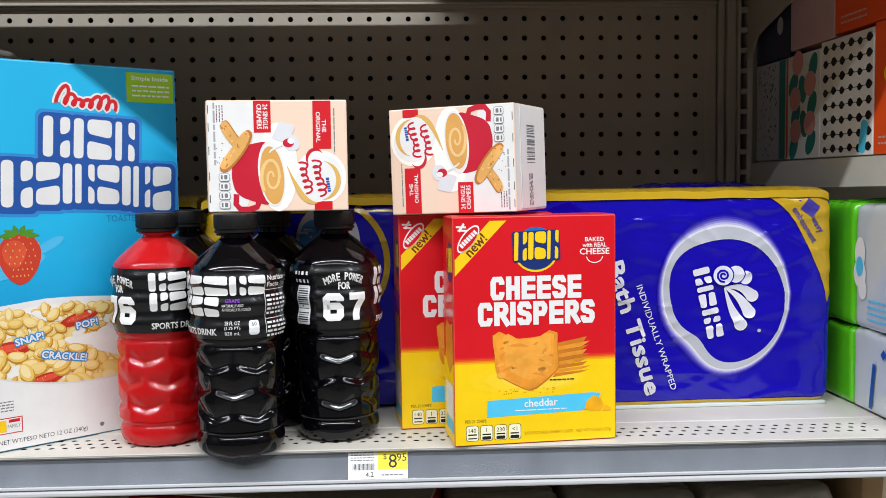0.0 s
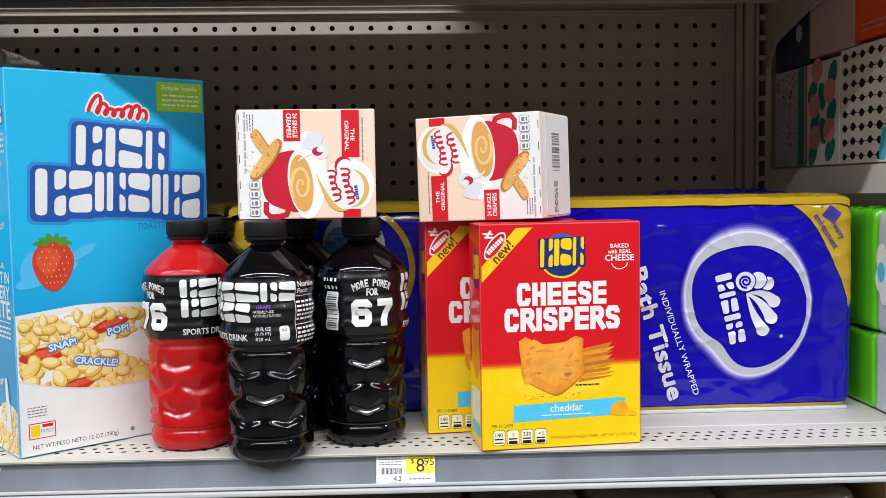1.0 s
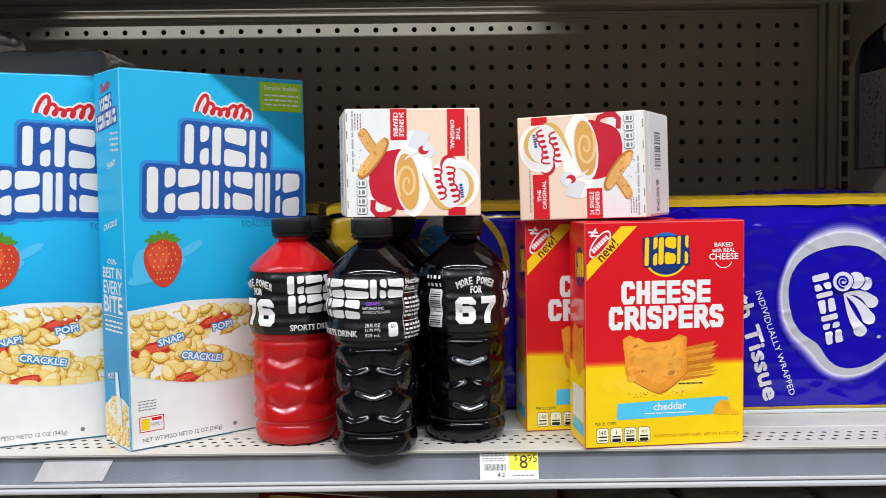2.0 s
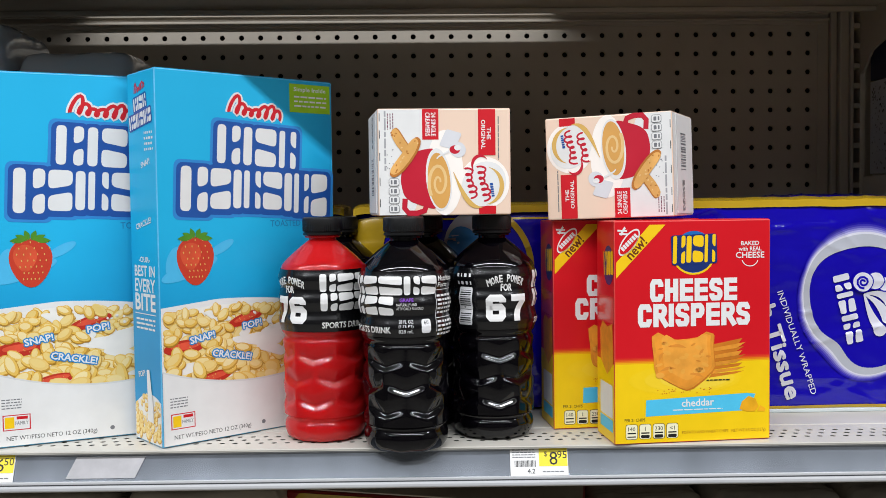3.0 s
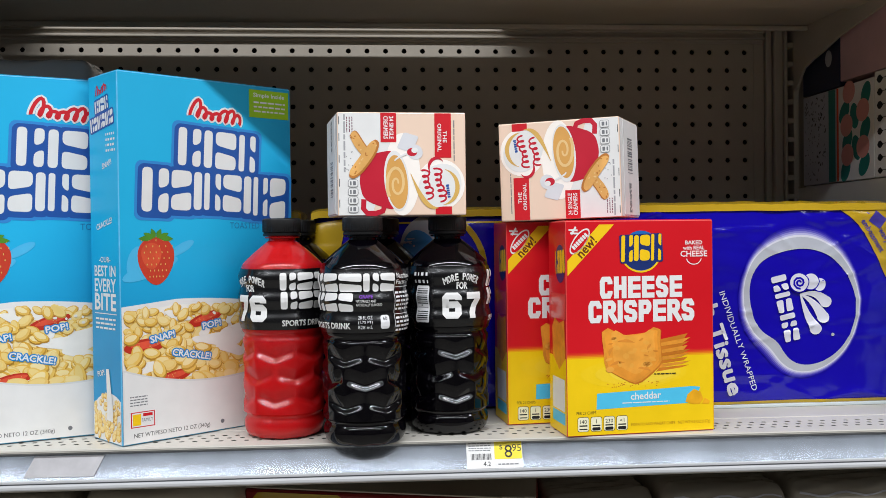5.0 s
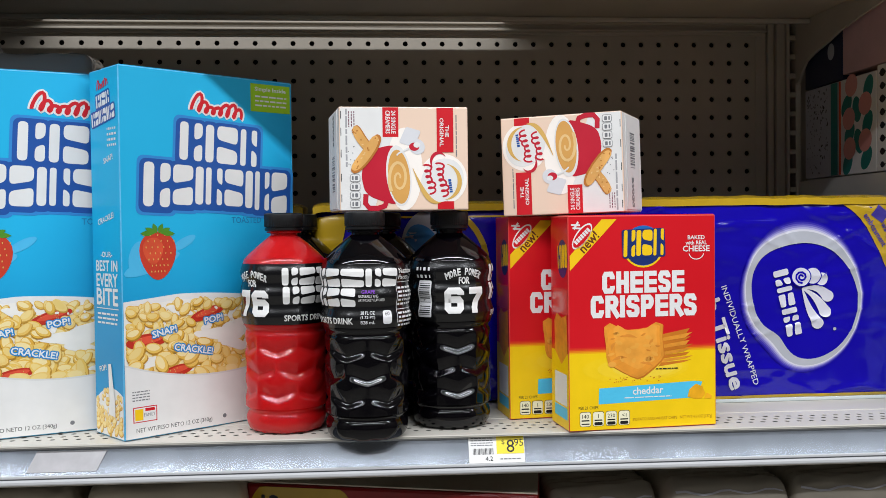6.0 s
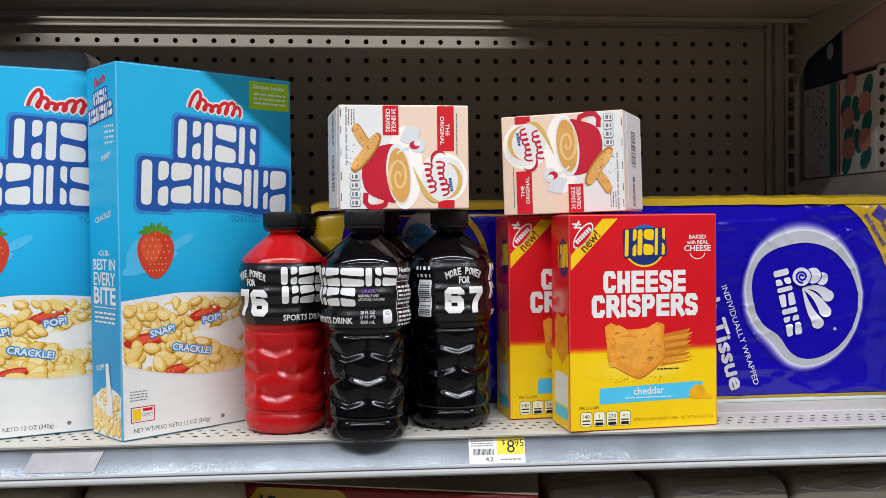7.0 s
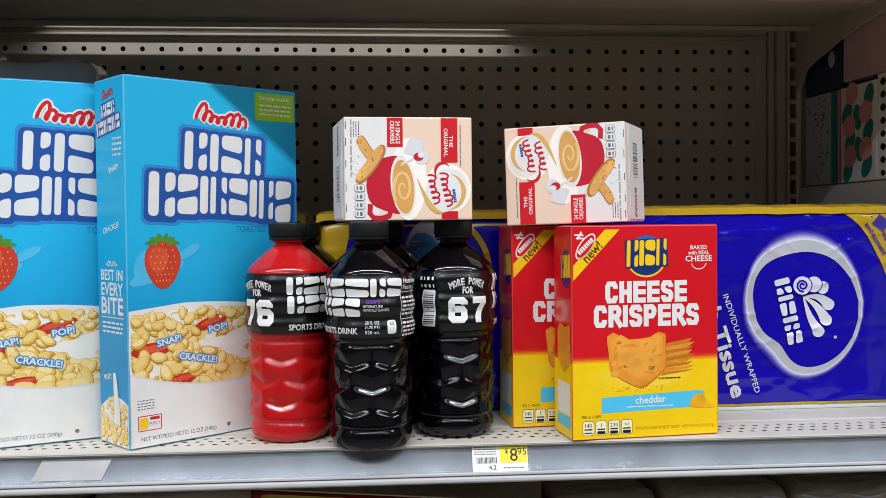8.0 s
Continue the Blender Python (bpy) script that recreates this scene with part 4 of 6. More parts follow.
    for k, num in enumerate(("140", "1", "230", "<1")):
        cx = (0.107 + 0.0865 * k) * w
        printed("fact_frame", flat([rrect(cx, 0.055 * h, 0.0112, 0.0138, 0.0022)]), BLACK, t, front, 1)
        printed("fact_field", flat([rrect(cx, 0.055 * h, 0.0104, 0.0130, 0.0020)]), ink("fact_cream_ink", "F4EFCB"), t, front, 2)
        printed("fact_writing", letters(num, 0.0036, cx, 0.068 * h, 0, 0.01), BLACK, t, front, 3)
        printed("fact_bar", flat([rrect(cx, 0.049 * h, 0.0076, 0.0012), rrect(cx, 0.033 * h, 0.0080, 0.0030 if k else 0.001, 0.0012)]), BLACK, t, front, 3)
    printed("net_weight", letters("POTATO AND WHEAT CHIPS   NET WT 4.5 OZ (127g)", 0.0036, 0.70 * w, 0.042 * h, 0, 0.01, width=0.079), BROWN_INK, t, front, 1)
    # narrow side
    printed("side_emblem", flat([oval(d * 0.70, 0.80 * h, 0.0155, 0.018)]), ink("emblem_navy_ink", "0D2A6B"), t, left, 1)
    printed("side_wordmark", flat(split_blocks(d * 0.70, 0.81 * h, [0.008, 0.0035, 0.007, 0.007], 0.022, 0.001, 4)), YELLOW, t, left, 2)
    printed("side_cracker", flat([[(d * x, h * y) for x, y in ((0.2, 0.50), (0.35, 0.54), (0.62, 0.52), (0.9, 0.54), (0.94, 0.36), (0.6, 0.30), (0.22, 0.36))]]), CRACK, t, left, 1)
    printed("side_panel_print", flat([rrect(d * 0.55, 0.185 * h, d * 0.7, 0.03, 0.001)]), WHITE, t, left, 1)
    printed("side_ribbon", flat([rrect(d * 0.55, 0.075 * h, d * 0.72, 0.011, 0.001)]), SKY, t, left, 1)
    printed("side_tape", flat([rrect(d * 0.55, 0.60 * h, d * 0.85, 0.024, 0.0015)]), mat("clear_tape", "D8564C", 0.12, vary=0.1), t, left, 1, "strip of clear tape on the side")
    return t


cracker_box(pose(0.0175, 0.7150, DECK, 0, 0, 5.5), "red and yellow cracker carton overhanging the shelf edge", 21)
cracker_box(pose(-0.0280, 0.7790, DECK, 0, 0, 5.0), "red and yellow cracker carton behind its twin", 22)

# ---- creamer boxes ----
CM_CREAM = mat("cream_carton", "EFD2BB", 0.36, vary=0.04, scale=12, bump=0.015, coat=0.2)
CM_RED = ink("crimson_ink", "C2142F")
COFFEE = ink("coffee_ink", "D9A154", vary=0.08)
COFFEE_LT = ink("coffee_light_ink", "E9C486")
PALE = ink("pale_grey_ink", "D9D9DC")
PALE_INK = ink("mid_grey_ink", "A6A6A8")
BISC = ink("biscotti_ink", "DDA65C", vary=0.3)
BISC_DK = ink("biscotti_crust_ink", "B9742E", vary=0.2)


def creamer_box(m, label, seed, flare):
    """A low carton; its origin is the middle of its body, so that it can lie either way up."""
    w, d, h = 0.1198, 0.082, 0.0935
    rng = random.Random(seed)
    t = thing("creamer_box", m, label, "creamer box", "creamer boxes")
    # the glued end stands out a little towards the back

    def flared(bm):
        for v in bm.verts:
            if v.co.x < 0:
                v.co.x -= flare * (v.co.y + d / 2) / d
        return bm

    part("carton", flared(box_bm(-w / 2, w / 2, -d / 2, d / 2, -h / 2, h / 2, 0.0012, 2)), CM_CREAM, t)
    front = lambda u, v, k: (u - w / 2, -d / 2 - k, v - h / 2)
    left = lambda u, v, k: (-w / 2 - k - (0.0010 if k > 0.0002 else 0) - flare * (1 - u / d), d / 2 - u, v - h / 2)
    topf = lambda u, v, k: (u - w / 2, v - d / 2, h / 2 + k)
    botf = lambda u, v, k: (u - w / 2, d / 2 - v, -h / 2 - k)

    def U(polys):
        return flat([[(x * w, y * h) for x, y in p] for p in polys])

    ef = box_bm(-w / 2 - 0.0010, -w / 2 - 0.0002, -d / 2 + 0.012, d / 2 - 0.002, -h / 2 + 0.002, h / 2 - 0.002, 0.0004)
    part("end_flap", flared(ef), WHITE, t, "glued white end flap")
    printed("side_white", flat([[(0.001, 0.001), (d - 0.001, 0.001), (d - 0.001, h - 0.001), (0.001, h - 0.001)]]), WHITE, t, left, 0, "white printed end of the carton")
    for face in (topf, botf):
        printed("flap_white", flat([[(0.001, 0.001), (w * 0.4, 0.001), (w * 0.4, d - 0.001), (0.001, d - 0.001)]]), WHITE, t, face, 0)
    curve = [(0.46 - 0.20 * (k / 10) ** 1.5, 0.992 - 0.985 * k / 10) for k in range(11)]
    printed("white_ground", U([[(0.008, 0.007), (0.008, 0.992)] + curve]), WHITE, t, front, 0)
    printed("glow_print", U([oval(0.50, 0.40, 0.14, 0.40), oval(0.80, 0.30, 0.19, 0.245)]), ink("glow_ink", "FBF3EA"), t, front, 1)
    printed("red_band", U([[(0.755, 0.56), (0.885, 0.56), (0.885, 0.992), (0.755, 0.992)]]), RED_INK, t, front, 2, "red band across the carton")
    printed("red_band", U([[(0.757, 0.008), (0.885, 0.008), (0.885, 0.085), (0.757, 0.085)]]), RED_INK, t, front, 2, "foot of the red band")
    printed("band_writing", letters("THE", 0.0034, 0.835 * w, 0.765 * h, -90, 0.02, width=0.0105), WHITE, t, front, 3)
    printed("band_writing", letters("ORIGINAL", 0.0036, 0.793 * w, 0.755 * h, -90, 0.02, width=0.0255), WHITE, t, front, 3)
    printed("logo_ground", U([oval(0.795, 0.29, 0.165, 0.215, -15)]), WHITE, t, front, 3)
    printed("gold_swoosh", flat(band([(w * (0.565 + 0.22 * s), h * (0.405 - 0.33 * s + 0.0 * s) + 0.010 * math.sin(3.1 * s) * -1) for s in [k / 12 for k in range(13)]], 0.0045, 0.0045, True)
                                + band([(0.80 * w + 0.0150 * math.cos(radians(a)) * 1.05, 0.275 * h + 0.0165 * math.sin(radians(a))) for a in range(75, -86, -10)], 0.0042, 0.0042, True)), GOLD, t, front, 4)
    # wordmark: a bold hook and plain strokes
    printed("wordmark_hook", flat(band([(0.770 * w + 0.0075 * math.cos(radians(a)), 0.465 * h + 0.0085 * math.sin(radians(a))) for a in range(215, 20, -13)], 0.0034, 0.0026, True)), CM_RED, t, front, 4)
    printed("wordmark", flat(band(script_line(0.800 * w, 0.295 * h, 0.0300, 0.0074, 6, -78, 0.1, 0.8), 0.0017)), CM_RED, t, front, 4, "crimson looping wordmark")
    printed("wordmark", flat(band(script_line(0.700 * w, 0.300 * h, 0.0260, 0.0068, 5, -78, 0.1, 0.85), 0.0017)), CM_RED, t, front, 4)
    printed("maker_mark", flat(blocks(0.858 * w, 0.235 * h, [0.0022, 0.0016, 0.0016, 0.0016, 0.001, 0.0016], 0.0027, 0.0005, 0.0003, -82)), NAVY, t, front, 5)
    printed("red_label", U([rrect(0.395, 0.852, 0.122, 0.285)]), RED_INK, t, front, 2)
    printed("label_writing", letters("24 SINGLE", 0.0040, 0.418 * w, 0.852 * h, -90, 0.02, width=0.0205), WHITE, t, front, 3)
    printed("label_writing", letters("CREAMERS", 0.0040, 0.374 * w, 0.852 * h, -90, 0.02, width=0.0205), WHITE, t, front, 3)
    # creamer cup that pours
    printed("cup_print", U([rrect(0.545, 0.71, 0.125, 0.165, 0.02, -20), oval(0.60, 0.615, 0.060, 0.075, 10)]), PALE, t, front, 3)
    printed("cup_swirl", U([oval(0.578, 0.615, 0.040, 0.040, 10)]), CM_RED, t, front, 4)
    printed("cup_shine", U([oval(0.598, 0.632, 0.026, 0.026, 10)]), WHITE, t, front, 5)
    printed("cream_pour", flat(band([(0.535 * w, 0.60 * h), (0.49 * w, 0.575 * h), (0.455 * w, 0.55 * h), (0.44 * w, 0.53 * h)], 0.002, 0.0012)), WHITE, t, front, 6)
    # mug
    mug = [(0.165, 0.33), (0.185, 0.46), (0.25, 0.585), (0.33, 0.615), (0.43, 0.635), (0.50, 0.36), (0.44, 0.05), (0.34, 0.085), (0.24, 0.13), (0.19, 0.19)]
    printed("mug_print", flat([round_poly([(x * w, y * h) for x, y in mug], 0.008, 4)]), CM_RED, t, front, 2, "crimson coffee mug print")
    printed("mug_handle", flat(band([(w * 0.20, h * 0.16), (w * 0.195, h * 0.07), (w * 0.225, h * 0.025), (w * 0.29, h * 0.022), (w * 0.345, h * 0.045), (w * 0.36, h * 0.10)], 0.0048)), CM_RED, t, front, 2)
    printed("mug_rim", U([oval(0.455, 0.335, 0.096, 0.295, 4)]), WHITE, t, front, 3)
    printed("coffee_print", U([oval(0.457, 0.325, 0.084, 0.262, 4)]), COFFEE, t, front, 4)
    sw = [(w * 0.455 + (0.0012 + 0.0085 * k / 30) * math.cos(0.35 * k), h * 0.31 + (0.0018 + 0.0165 * k / 30) * math.sin(0.35 * k)) for k in range(30)]
    printed("coffee_swirl", flat(band(sw, 0.0016, 0.0030)), COFFEE_LT, t, front, 5)
    # biscotti
    for kk, (cx, cy, ln, wd, ro) in enumerate(((0.165, 0.690, 0.0265, 0.0088, -56), (0.205, 0.545, 0.0400, 0.0098, 53))):
        c, q = math.cos(radians(ro)), math.sin(radians(ro))

        def bar(k, dx=0.0, dy=0.0):
            out = []
            for n in range(24):
                a = 2 * math.pi * n / 24
                x = ln / 2 * k * math.copysign(abs(math.cos(a)) ** 0.62, math.cos(a))
                y = wd / 2 * k * math.copysign(abs(math.sin(a)) ** 0.75, math.sin(a)) + 0.0016 * (2 * x / ln) ** 2
                out.append((cx * w + dx + x * c - y * q, cy * h + dy + x * q + y * c))
            return out

        printed("biscotti_crust", flat([bar(1.05, 0.0012, -0.0008)]), BISC_DK, t, front, 4 + 3 * kk)
        printed("biscotti_print", flat([bar(0.95)]), BISC, t, front, 5 + 3 * kk)
        nuts = []
        for n in range(11):
            x, y = rng.uniform(-0.42, 0.42) * ln, rng.uniform(-0.28, 0.28) * wd
            nuts.append(oval(cx * w + x * c - y * q, cy * h + x * q + y * c, rng.uniform(0.0006, 0.0013), 0.0006, rng.uniform(0, 90), 8))
        printed("biscotti_nuts", flat(nuts[:6]), BISC_DK, t, front, 6 + 3 * kk)
        printed("biscotti_crumb", flat(nuts[6:]), COFFEE_LT, t, front, 6 + 3 * kk)
    crumbs = [oval(w * rng.uniform(0.06, 0.13), h * rng.uniform(0.44, 0.62), 0.0005, 0.0005, 0, 5) for _ in range(9)]
    printed("crumb_print", flat(crumbs), GREY_INK, t, front, 2)
    for k in range(4):
        cy = (0.315 - 0.083 * k) * h
        printed("fact_frame", flat([rrect(0.118 * w, cy, 0.0092, 0.0068, 0.0018)]), GREY_INK, t, front, 6)
        printed("fact_field", flat([rrect(0.118 * w, cy, 0.0085, 0.0061, 0.0016)]), WHITE, t, front, 7)
        printed("fact_bar", flat([rrect(0.128 * w, cy, 0.0026, 0.0036, 0.0006), rrect(0.100 * w, cy, 0.0014, 0.0036, 0.0005)]), GREY_INK, t, front, 8)
    printed("small_print", flat(bars(-0.026 + 0.055 * w, 0.026 + 0.055 * w, 0.70 * h, 1, 0.002, 0.0016, rng, -90)), PALE_INK, t, front, 1)
    printed("storage_print", flat(bars(-0.007 + 0.115 * w, 0.007 + 0.115 * w, 0.88 * h, 3, 0.0024, 0.0008, rng, -90)), ink("plum_ink", "6E2A4A"), t, front, 1)
    printed("fine_print", flat(bars(-0.019 + 0.908 * w, 0.019 + 0.908 * w, 0.72 * h, 1, 0.002, 0.0009, rng, -90)), GREY_INK, t, front, 1)
    # perforations by the fold, and the printed end
    printed("fold_perforation", flat([rrect(0.014 * w, h * q, 0.0006, 0.007) for q in (0.12, 0.32, 0.55, 0.76, 0.92)]), BLACK, t, front, 1)
    yy = 0.2
    codes = []
    while yy < 0.55:
        th = rng.choice((0.006, 0.010, 0.016))
        codes.append(rrect(d * 0.52, h * yy, d * 0.26, h * th))
        yy += th + rng.choice((0.008, 0.012, 0.018))
    printed("bar_code", flat(codes), GREY_INK, t, left, 1)
    printed("end_small_print", flat(bars(d * 0.5 - 0.014, d * 0.5 + 0.014, h * 0.80, 3, 0.0036, 0.0022, rng, 90)), GREY_INK, t, left, 1)
    printed("fold_line", flat([rrect(d * 0.84, h * 0.5, 0.0005, h * 0.96)]), PALE, t, left, 1)
    return t


creamer_box(pose(-0.1336, 0.7335 + 0.041, 1.1555 + 0.04795, 0, 0, 3.0) @ Matrix.Diagonal((1, 1, 1.025, 1)), "cream and white creamer carton lying across bottle caps", 31, 0.0070)
creamer_box(pose(-0.0330, 0.7735, 1.1492, 0, 0, -21.5) @ pose(0, 0, 0, 0, -1.4, 0) @ pose(0.0585, 0.0398, 0.0477, 0, 180, 0) @ Matrix.Diagonal((0.977, 0.97, 1.02, 1)), "cream and white creamer carton upside down on cracker cartons", 32, 0.0092)


# ---- bottles ----
LIQ_RED = mat("red_drink_bottle", "BA181B", 0.05, vary=0.05, scale=20, bump=0.0, coat=0.0, spec=0.4, glow_through=1.0)
LIQ_BLACK = mat("grape_drink_bottle", "040306", 0.045, vary=0.1, scale=20, bump=0.0, coat=0.0, spec=0.42)
LABEL = mat("black_film_label", "0C0C0E", 0.22, vary=0.1, scale=20, bump=0.0, coat=0.3)
CAP = mat("black_cap", "0D0D0E", 0.38, vary=0.1, bump=0.05)
FOIL = ink("silver_ink", "E9E9EA", 0.3)


def waist(z):
    """The gentle swell of the label zone."""
    return 0.0408 + 0.0010 * math.cos((z - 0.126) * 2 * math.pi / 0.0195)


def bottle(m, material, number, flavour, label, phase=0.0):
    t = thing("drink_bottle", m, label, "bottle", "sports drink bottles")
    key = material.name
    prof = [(0.020, 0.0035), (0.0300, 0.0), (0.0330, 0.0006), (0.0352, 0.0022), (0.0368, 0.0050), (0.0377, 0.0085), (0.0379, 0.0115), (0.0374, 0.0142), (0.0362, 0.0163), (0.0356, 0.0175), (0.0358, 0.0188), (0.0366, 0.0200)]
    z = 0.0215
    while z < 0.089:
        prof.append((0.0385, z))
        z += 0.0008
    prof += [(0.0374, 0.0905), (0.0368, 0.0925), (0.0378, 0.0945), (0.0395, 0.0965)]
    prof += [(waist(0.098 + 0.002 * k) - 0.0006, 0.098 + 0.002 * k) for k in range(29)]
    for k in range(1, 13):
        s = k / 12
        prof.append((0.0398 - 0.0262 * s ** 1.12, 0.1555 + 0.0275 * s ** 0.93))
    prof += [(0.0128, 0.1835), (0.0128, 0.1855), (0.0165, 0.1862), (0.0165, 0.1878), (0.0128, 0.1882), (0.0128, 0.1935)]

    def dimple(a, r, z):
        if z < 0.0045:
            return r - 0.0016 * (0.5 - 0.5 * math.cos(10 * a)) * (1 - z / 0.0045)
        if not 0.021 < z < 0.0925:
            return r
        cut = 0.0
        for row, zc in enumerate((0.0715, 0.0508, 0.0302)):
            off = (math.degrees(a) - phase - 30 * (row % 2) + 30) % 60 - 30
            ledge = zc + 0.30 * 0.0385 * radians(abs(off)) - 0.0015
            win = max(0.0, 1 - (abs(off) / 28.5) ** 8)
            q = z - ledge
            if -0.0030 < q < 0.0030:
                ramp = (q + 0.0030) / 0.0060
                saw = 0.45 * ramp + 0.55 * (0.5 - 0.5 * math.cos(math.pi * ramp))
            elif q >= 0.0030:
                saw = max(0.0, 1 - (q - 0.0030) / 0.0115) ** 1.7
            else:
                saw = 0.0
            cut = max(cut, win * saw)
        edge = min(1, (z - 0.0205) / 0.004, (0.0915 - z) / 0.006)
        return r - 0.0033 * cut * max(0.0, edge)

    part("bottle", lathe(prof, 144, dimple), material, t, "", 50)
    # label
    lab = [(waist(0.0985 + 0.0015 * k), 0.0985 + 0.0015 * k) for k in range(38)]
    bm = bmesh.new()
    n = 96
    rings = [[bm.verts.new((r * math.sin(2 * math.pi * i / n), -r * math.cos(2 * math.pi * i / n), z)) for i in range(n)] for r, z in lab]
    for a, b in zip(rings, rings[1:]):
        for i in range(n):
            bm.faces.new((a[i], a[(i + 1) % n], b[(i + 1) % n], b[i]))
    lb = part("label", bm, LABEL, t, "glossy black wrap label", 60)
    R = 0.0414

    def wrap(u, v, k):
        r = waist(v) + k
        return (r * math.sin(u / R), -r * math.cos(u / R), v)

    z0, dz = 0.0985, 0.0555
    V = lambda f: z0 + dz * (1 - f)
    A = lambda deg: radians(deg) * R

    def lay(name, bm, material, layer=2, label=""):
        printed(name, bm, material, lb, wrap, layer + 2, label, 0.0028, 0.0040)

    ws = [0.0150, 0.0170, 0.0215, 0.0140, 0.0150]
    for p in split_blocks(A(61), V(0.205), ws, 0.0160, 0.0014) + split_blocks(A(34), V(0.515), [0.0155, 0.0155, 0.0140], 0.0160, 0.0014):
        lay("wordmark_block", flat([p]), WHITE, 2, "white wordmark block")
    lay("kind_writing", letters("SPORTS DRINK", 0.0053, A(33), V(0.885), 0, 0.02, width=0.0440), WHITE)
    if flavour:
        lay("flavour_writing", letters("GRAPE", 0.0030, A(83), V(0.425), 0, 0.02, width=0.0120), ink("purple_ink", "7A2FB5"))
        for k, line in enumerate(("NATURALLY AND", "ARTIFICIALLY FLAVORED")):
            lay("flavour_small_writing", letters(line, 0.0024, A(83 + 4 * k), V(0.495 + 0.06 * k), 0, 0.01, width=0.0175 + 0.006 * k), WHITE)
        for k, line in enumerate(("28 FL OZ", "(1.75 PT)", "828 mL")):
            lay("volume_writing", letters(line, 0.0030, A(82), V(0.755 + 0.075 * k), 0, 0.01, width=0.0128), FOIL)
        lay("energy_patch", flat([rrect(A(107), V(0.83), 0.0088, 0.0120, 0.0022)]), FOIL)
        lay("energy_number", letters("60", 0.0032, A(107), V(0.775), 0, 0.01), BLACK, 3)
    lay("facts_rule", flat([rrect(A(122), V(0.5), 0.0005, 0.048), rrect(A(141), V(0.29), 0.026, 0.0005), rrect(A(141), V(0.72), 0.026, 0.0005)]), FOIL)
    lay("facts_writing", letters("Nutrition", 0.0044, A(140), V(0.11), 0, 0.02, width=0.0210), WHITE)
    lay("facts_writing", letters("Facts", 0.0038, A(134), V(0.21), 0, 0.02, width=0.0130), WHITE)
    rng = random.Random(5)
    lay("facts_small_print", flat(bars(A(124), A(158), V(0.38), 5, 0.0036, 0.0018, rng) + bars(A(124), A(158), V(0.78), 4, 0.0036, 0.0018, rng)), FOIL)
    # bar code panel and the number
    lay("code_panel", flat([rrect(A(-99), V(0.62), 0.0150, 0.0340, 0.0015)]), FOIL)
    lay("bar_code", flat([rrect(A(-99), V(0.62) - 0.0145 + 0.0019 * k, 0.0120, 0.0010 if k % 3 else 0.0005) for k in range(16)]), BLACK, 3)
    lay("code_small_print", flat(bars(A(-112), A(-90), V(0.12), 2, 0.007, 0.003, rng)), FOIL)
    if number:
        for i, ch in enumerate("MORE POWER"):
            if ch != " ":
                s = (i - 4.5) / 4.5
                lay("slogan_writing", letters(ch, 0.0062, A(-44) + s * 0.0162, V(0.165) - 0.0040 * s * s, -16 * s, 0.03, width=0.0028 if ch != "M" and ch != "W" else 0.0040), WHITE)
        lay("slogan_writing", letters("FOR", 0.0062, A(-44), V(0.315), 0, 0.03, width=0.0105), WHITE)
        for bm in heavy(number, 0.0240, A(-44), V(0.645), 0.0385, 0.26):
            lay("number_digit", bm, WHITE, 4, "bold white digit")
    # cap
    knurl = lambda a, r, z: r - (0.0004 * (0.5 + 0.5 * math.cos(a * 60)) if 0.191 < z < 0.2035 and r > 0.0180 else 0)
    cp = part("cap", lathe([(0.0176, 0.1884), (0.0182, 0.1890), (0.0182, 0.1908), (0.0172, 0.1912), (0.0172, 0.1918), (0.0184, 0.1922), (0.0186, 0.1935), (0.0186, 0.2030), (0.0181, 0.2042), (0.0168, 0.2050), (0.010, 0.2052)], 120, knurl), CAP, t, "black ribbed screw cap", 40)

    # the label zone sits a little high and the neck a little low
    def settle(z):
        if z < 0.028:
            return z + 0.0025 * z / 0.028
        if z < 0.1550:
            return z + 0.0025
        if z < 0.1884:
            return z + 0.0025 - 0.0043 * (z - 0.1550) / 0.0334
        return z - 0.0018

    for ob in t.children_recursive:
        for v in ob.data.vertices:
            v.co.z = settle(v.co.z)
    return t


TALL = Matrix.Diagonal((1, 1, 1.0175, 1))
bottle(pose(-0.2465, 0.7755, DECK, 0, 0, 1.0) @ TALL, LIQ_RED, "76", False, "clear bottle of red sports drink with black cap", -10)
bottle(pose(-0.1690, 0.7315, DECK, 0, 0, -80.0) @ TALL, LIQ_BLACK, "", True, "dark grape sports drink bottle overhanging the shelf edge", 51)
bottle(pose(-0.0865, 0.7750, DECK, 0, 0, 58.0) @ TALL, LIQ_BLACK, "67", False, "dark sports drink bottle with white number, black cap", 7)
bottle(pose(-0.1500, 0.8300, DECK, 0, 0, 180.0) @ TALL, LIQ_BLACK, "", False, "dark sports drink bottle standing behind the others")
bottle(pose(-0.2370, 0.8620, DECK, 0, 0, 200.0) @ TALL, LIQ_BLACK, "", False, "dark sports drink bottle behind the red one")

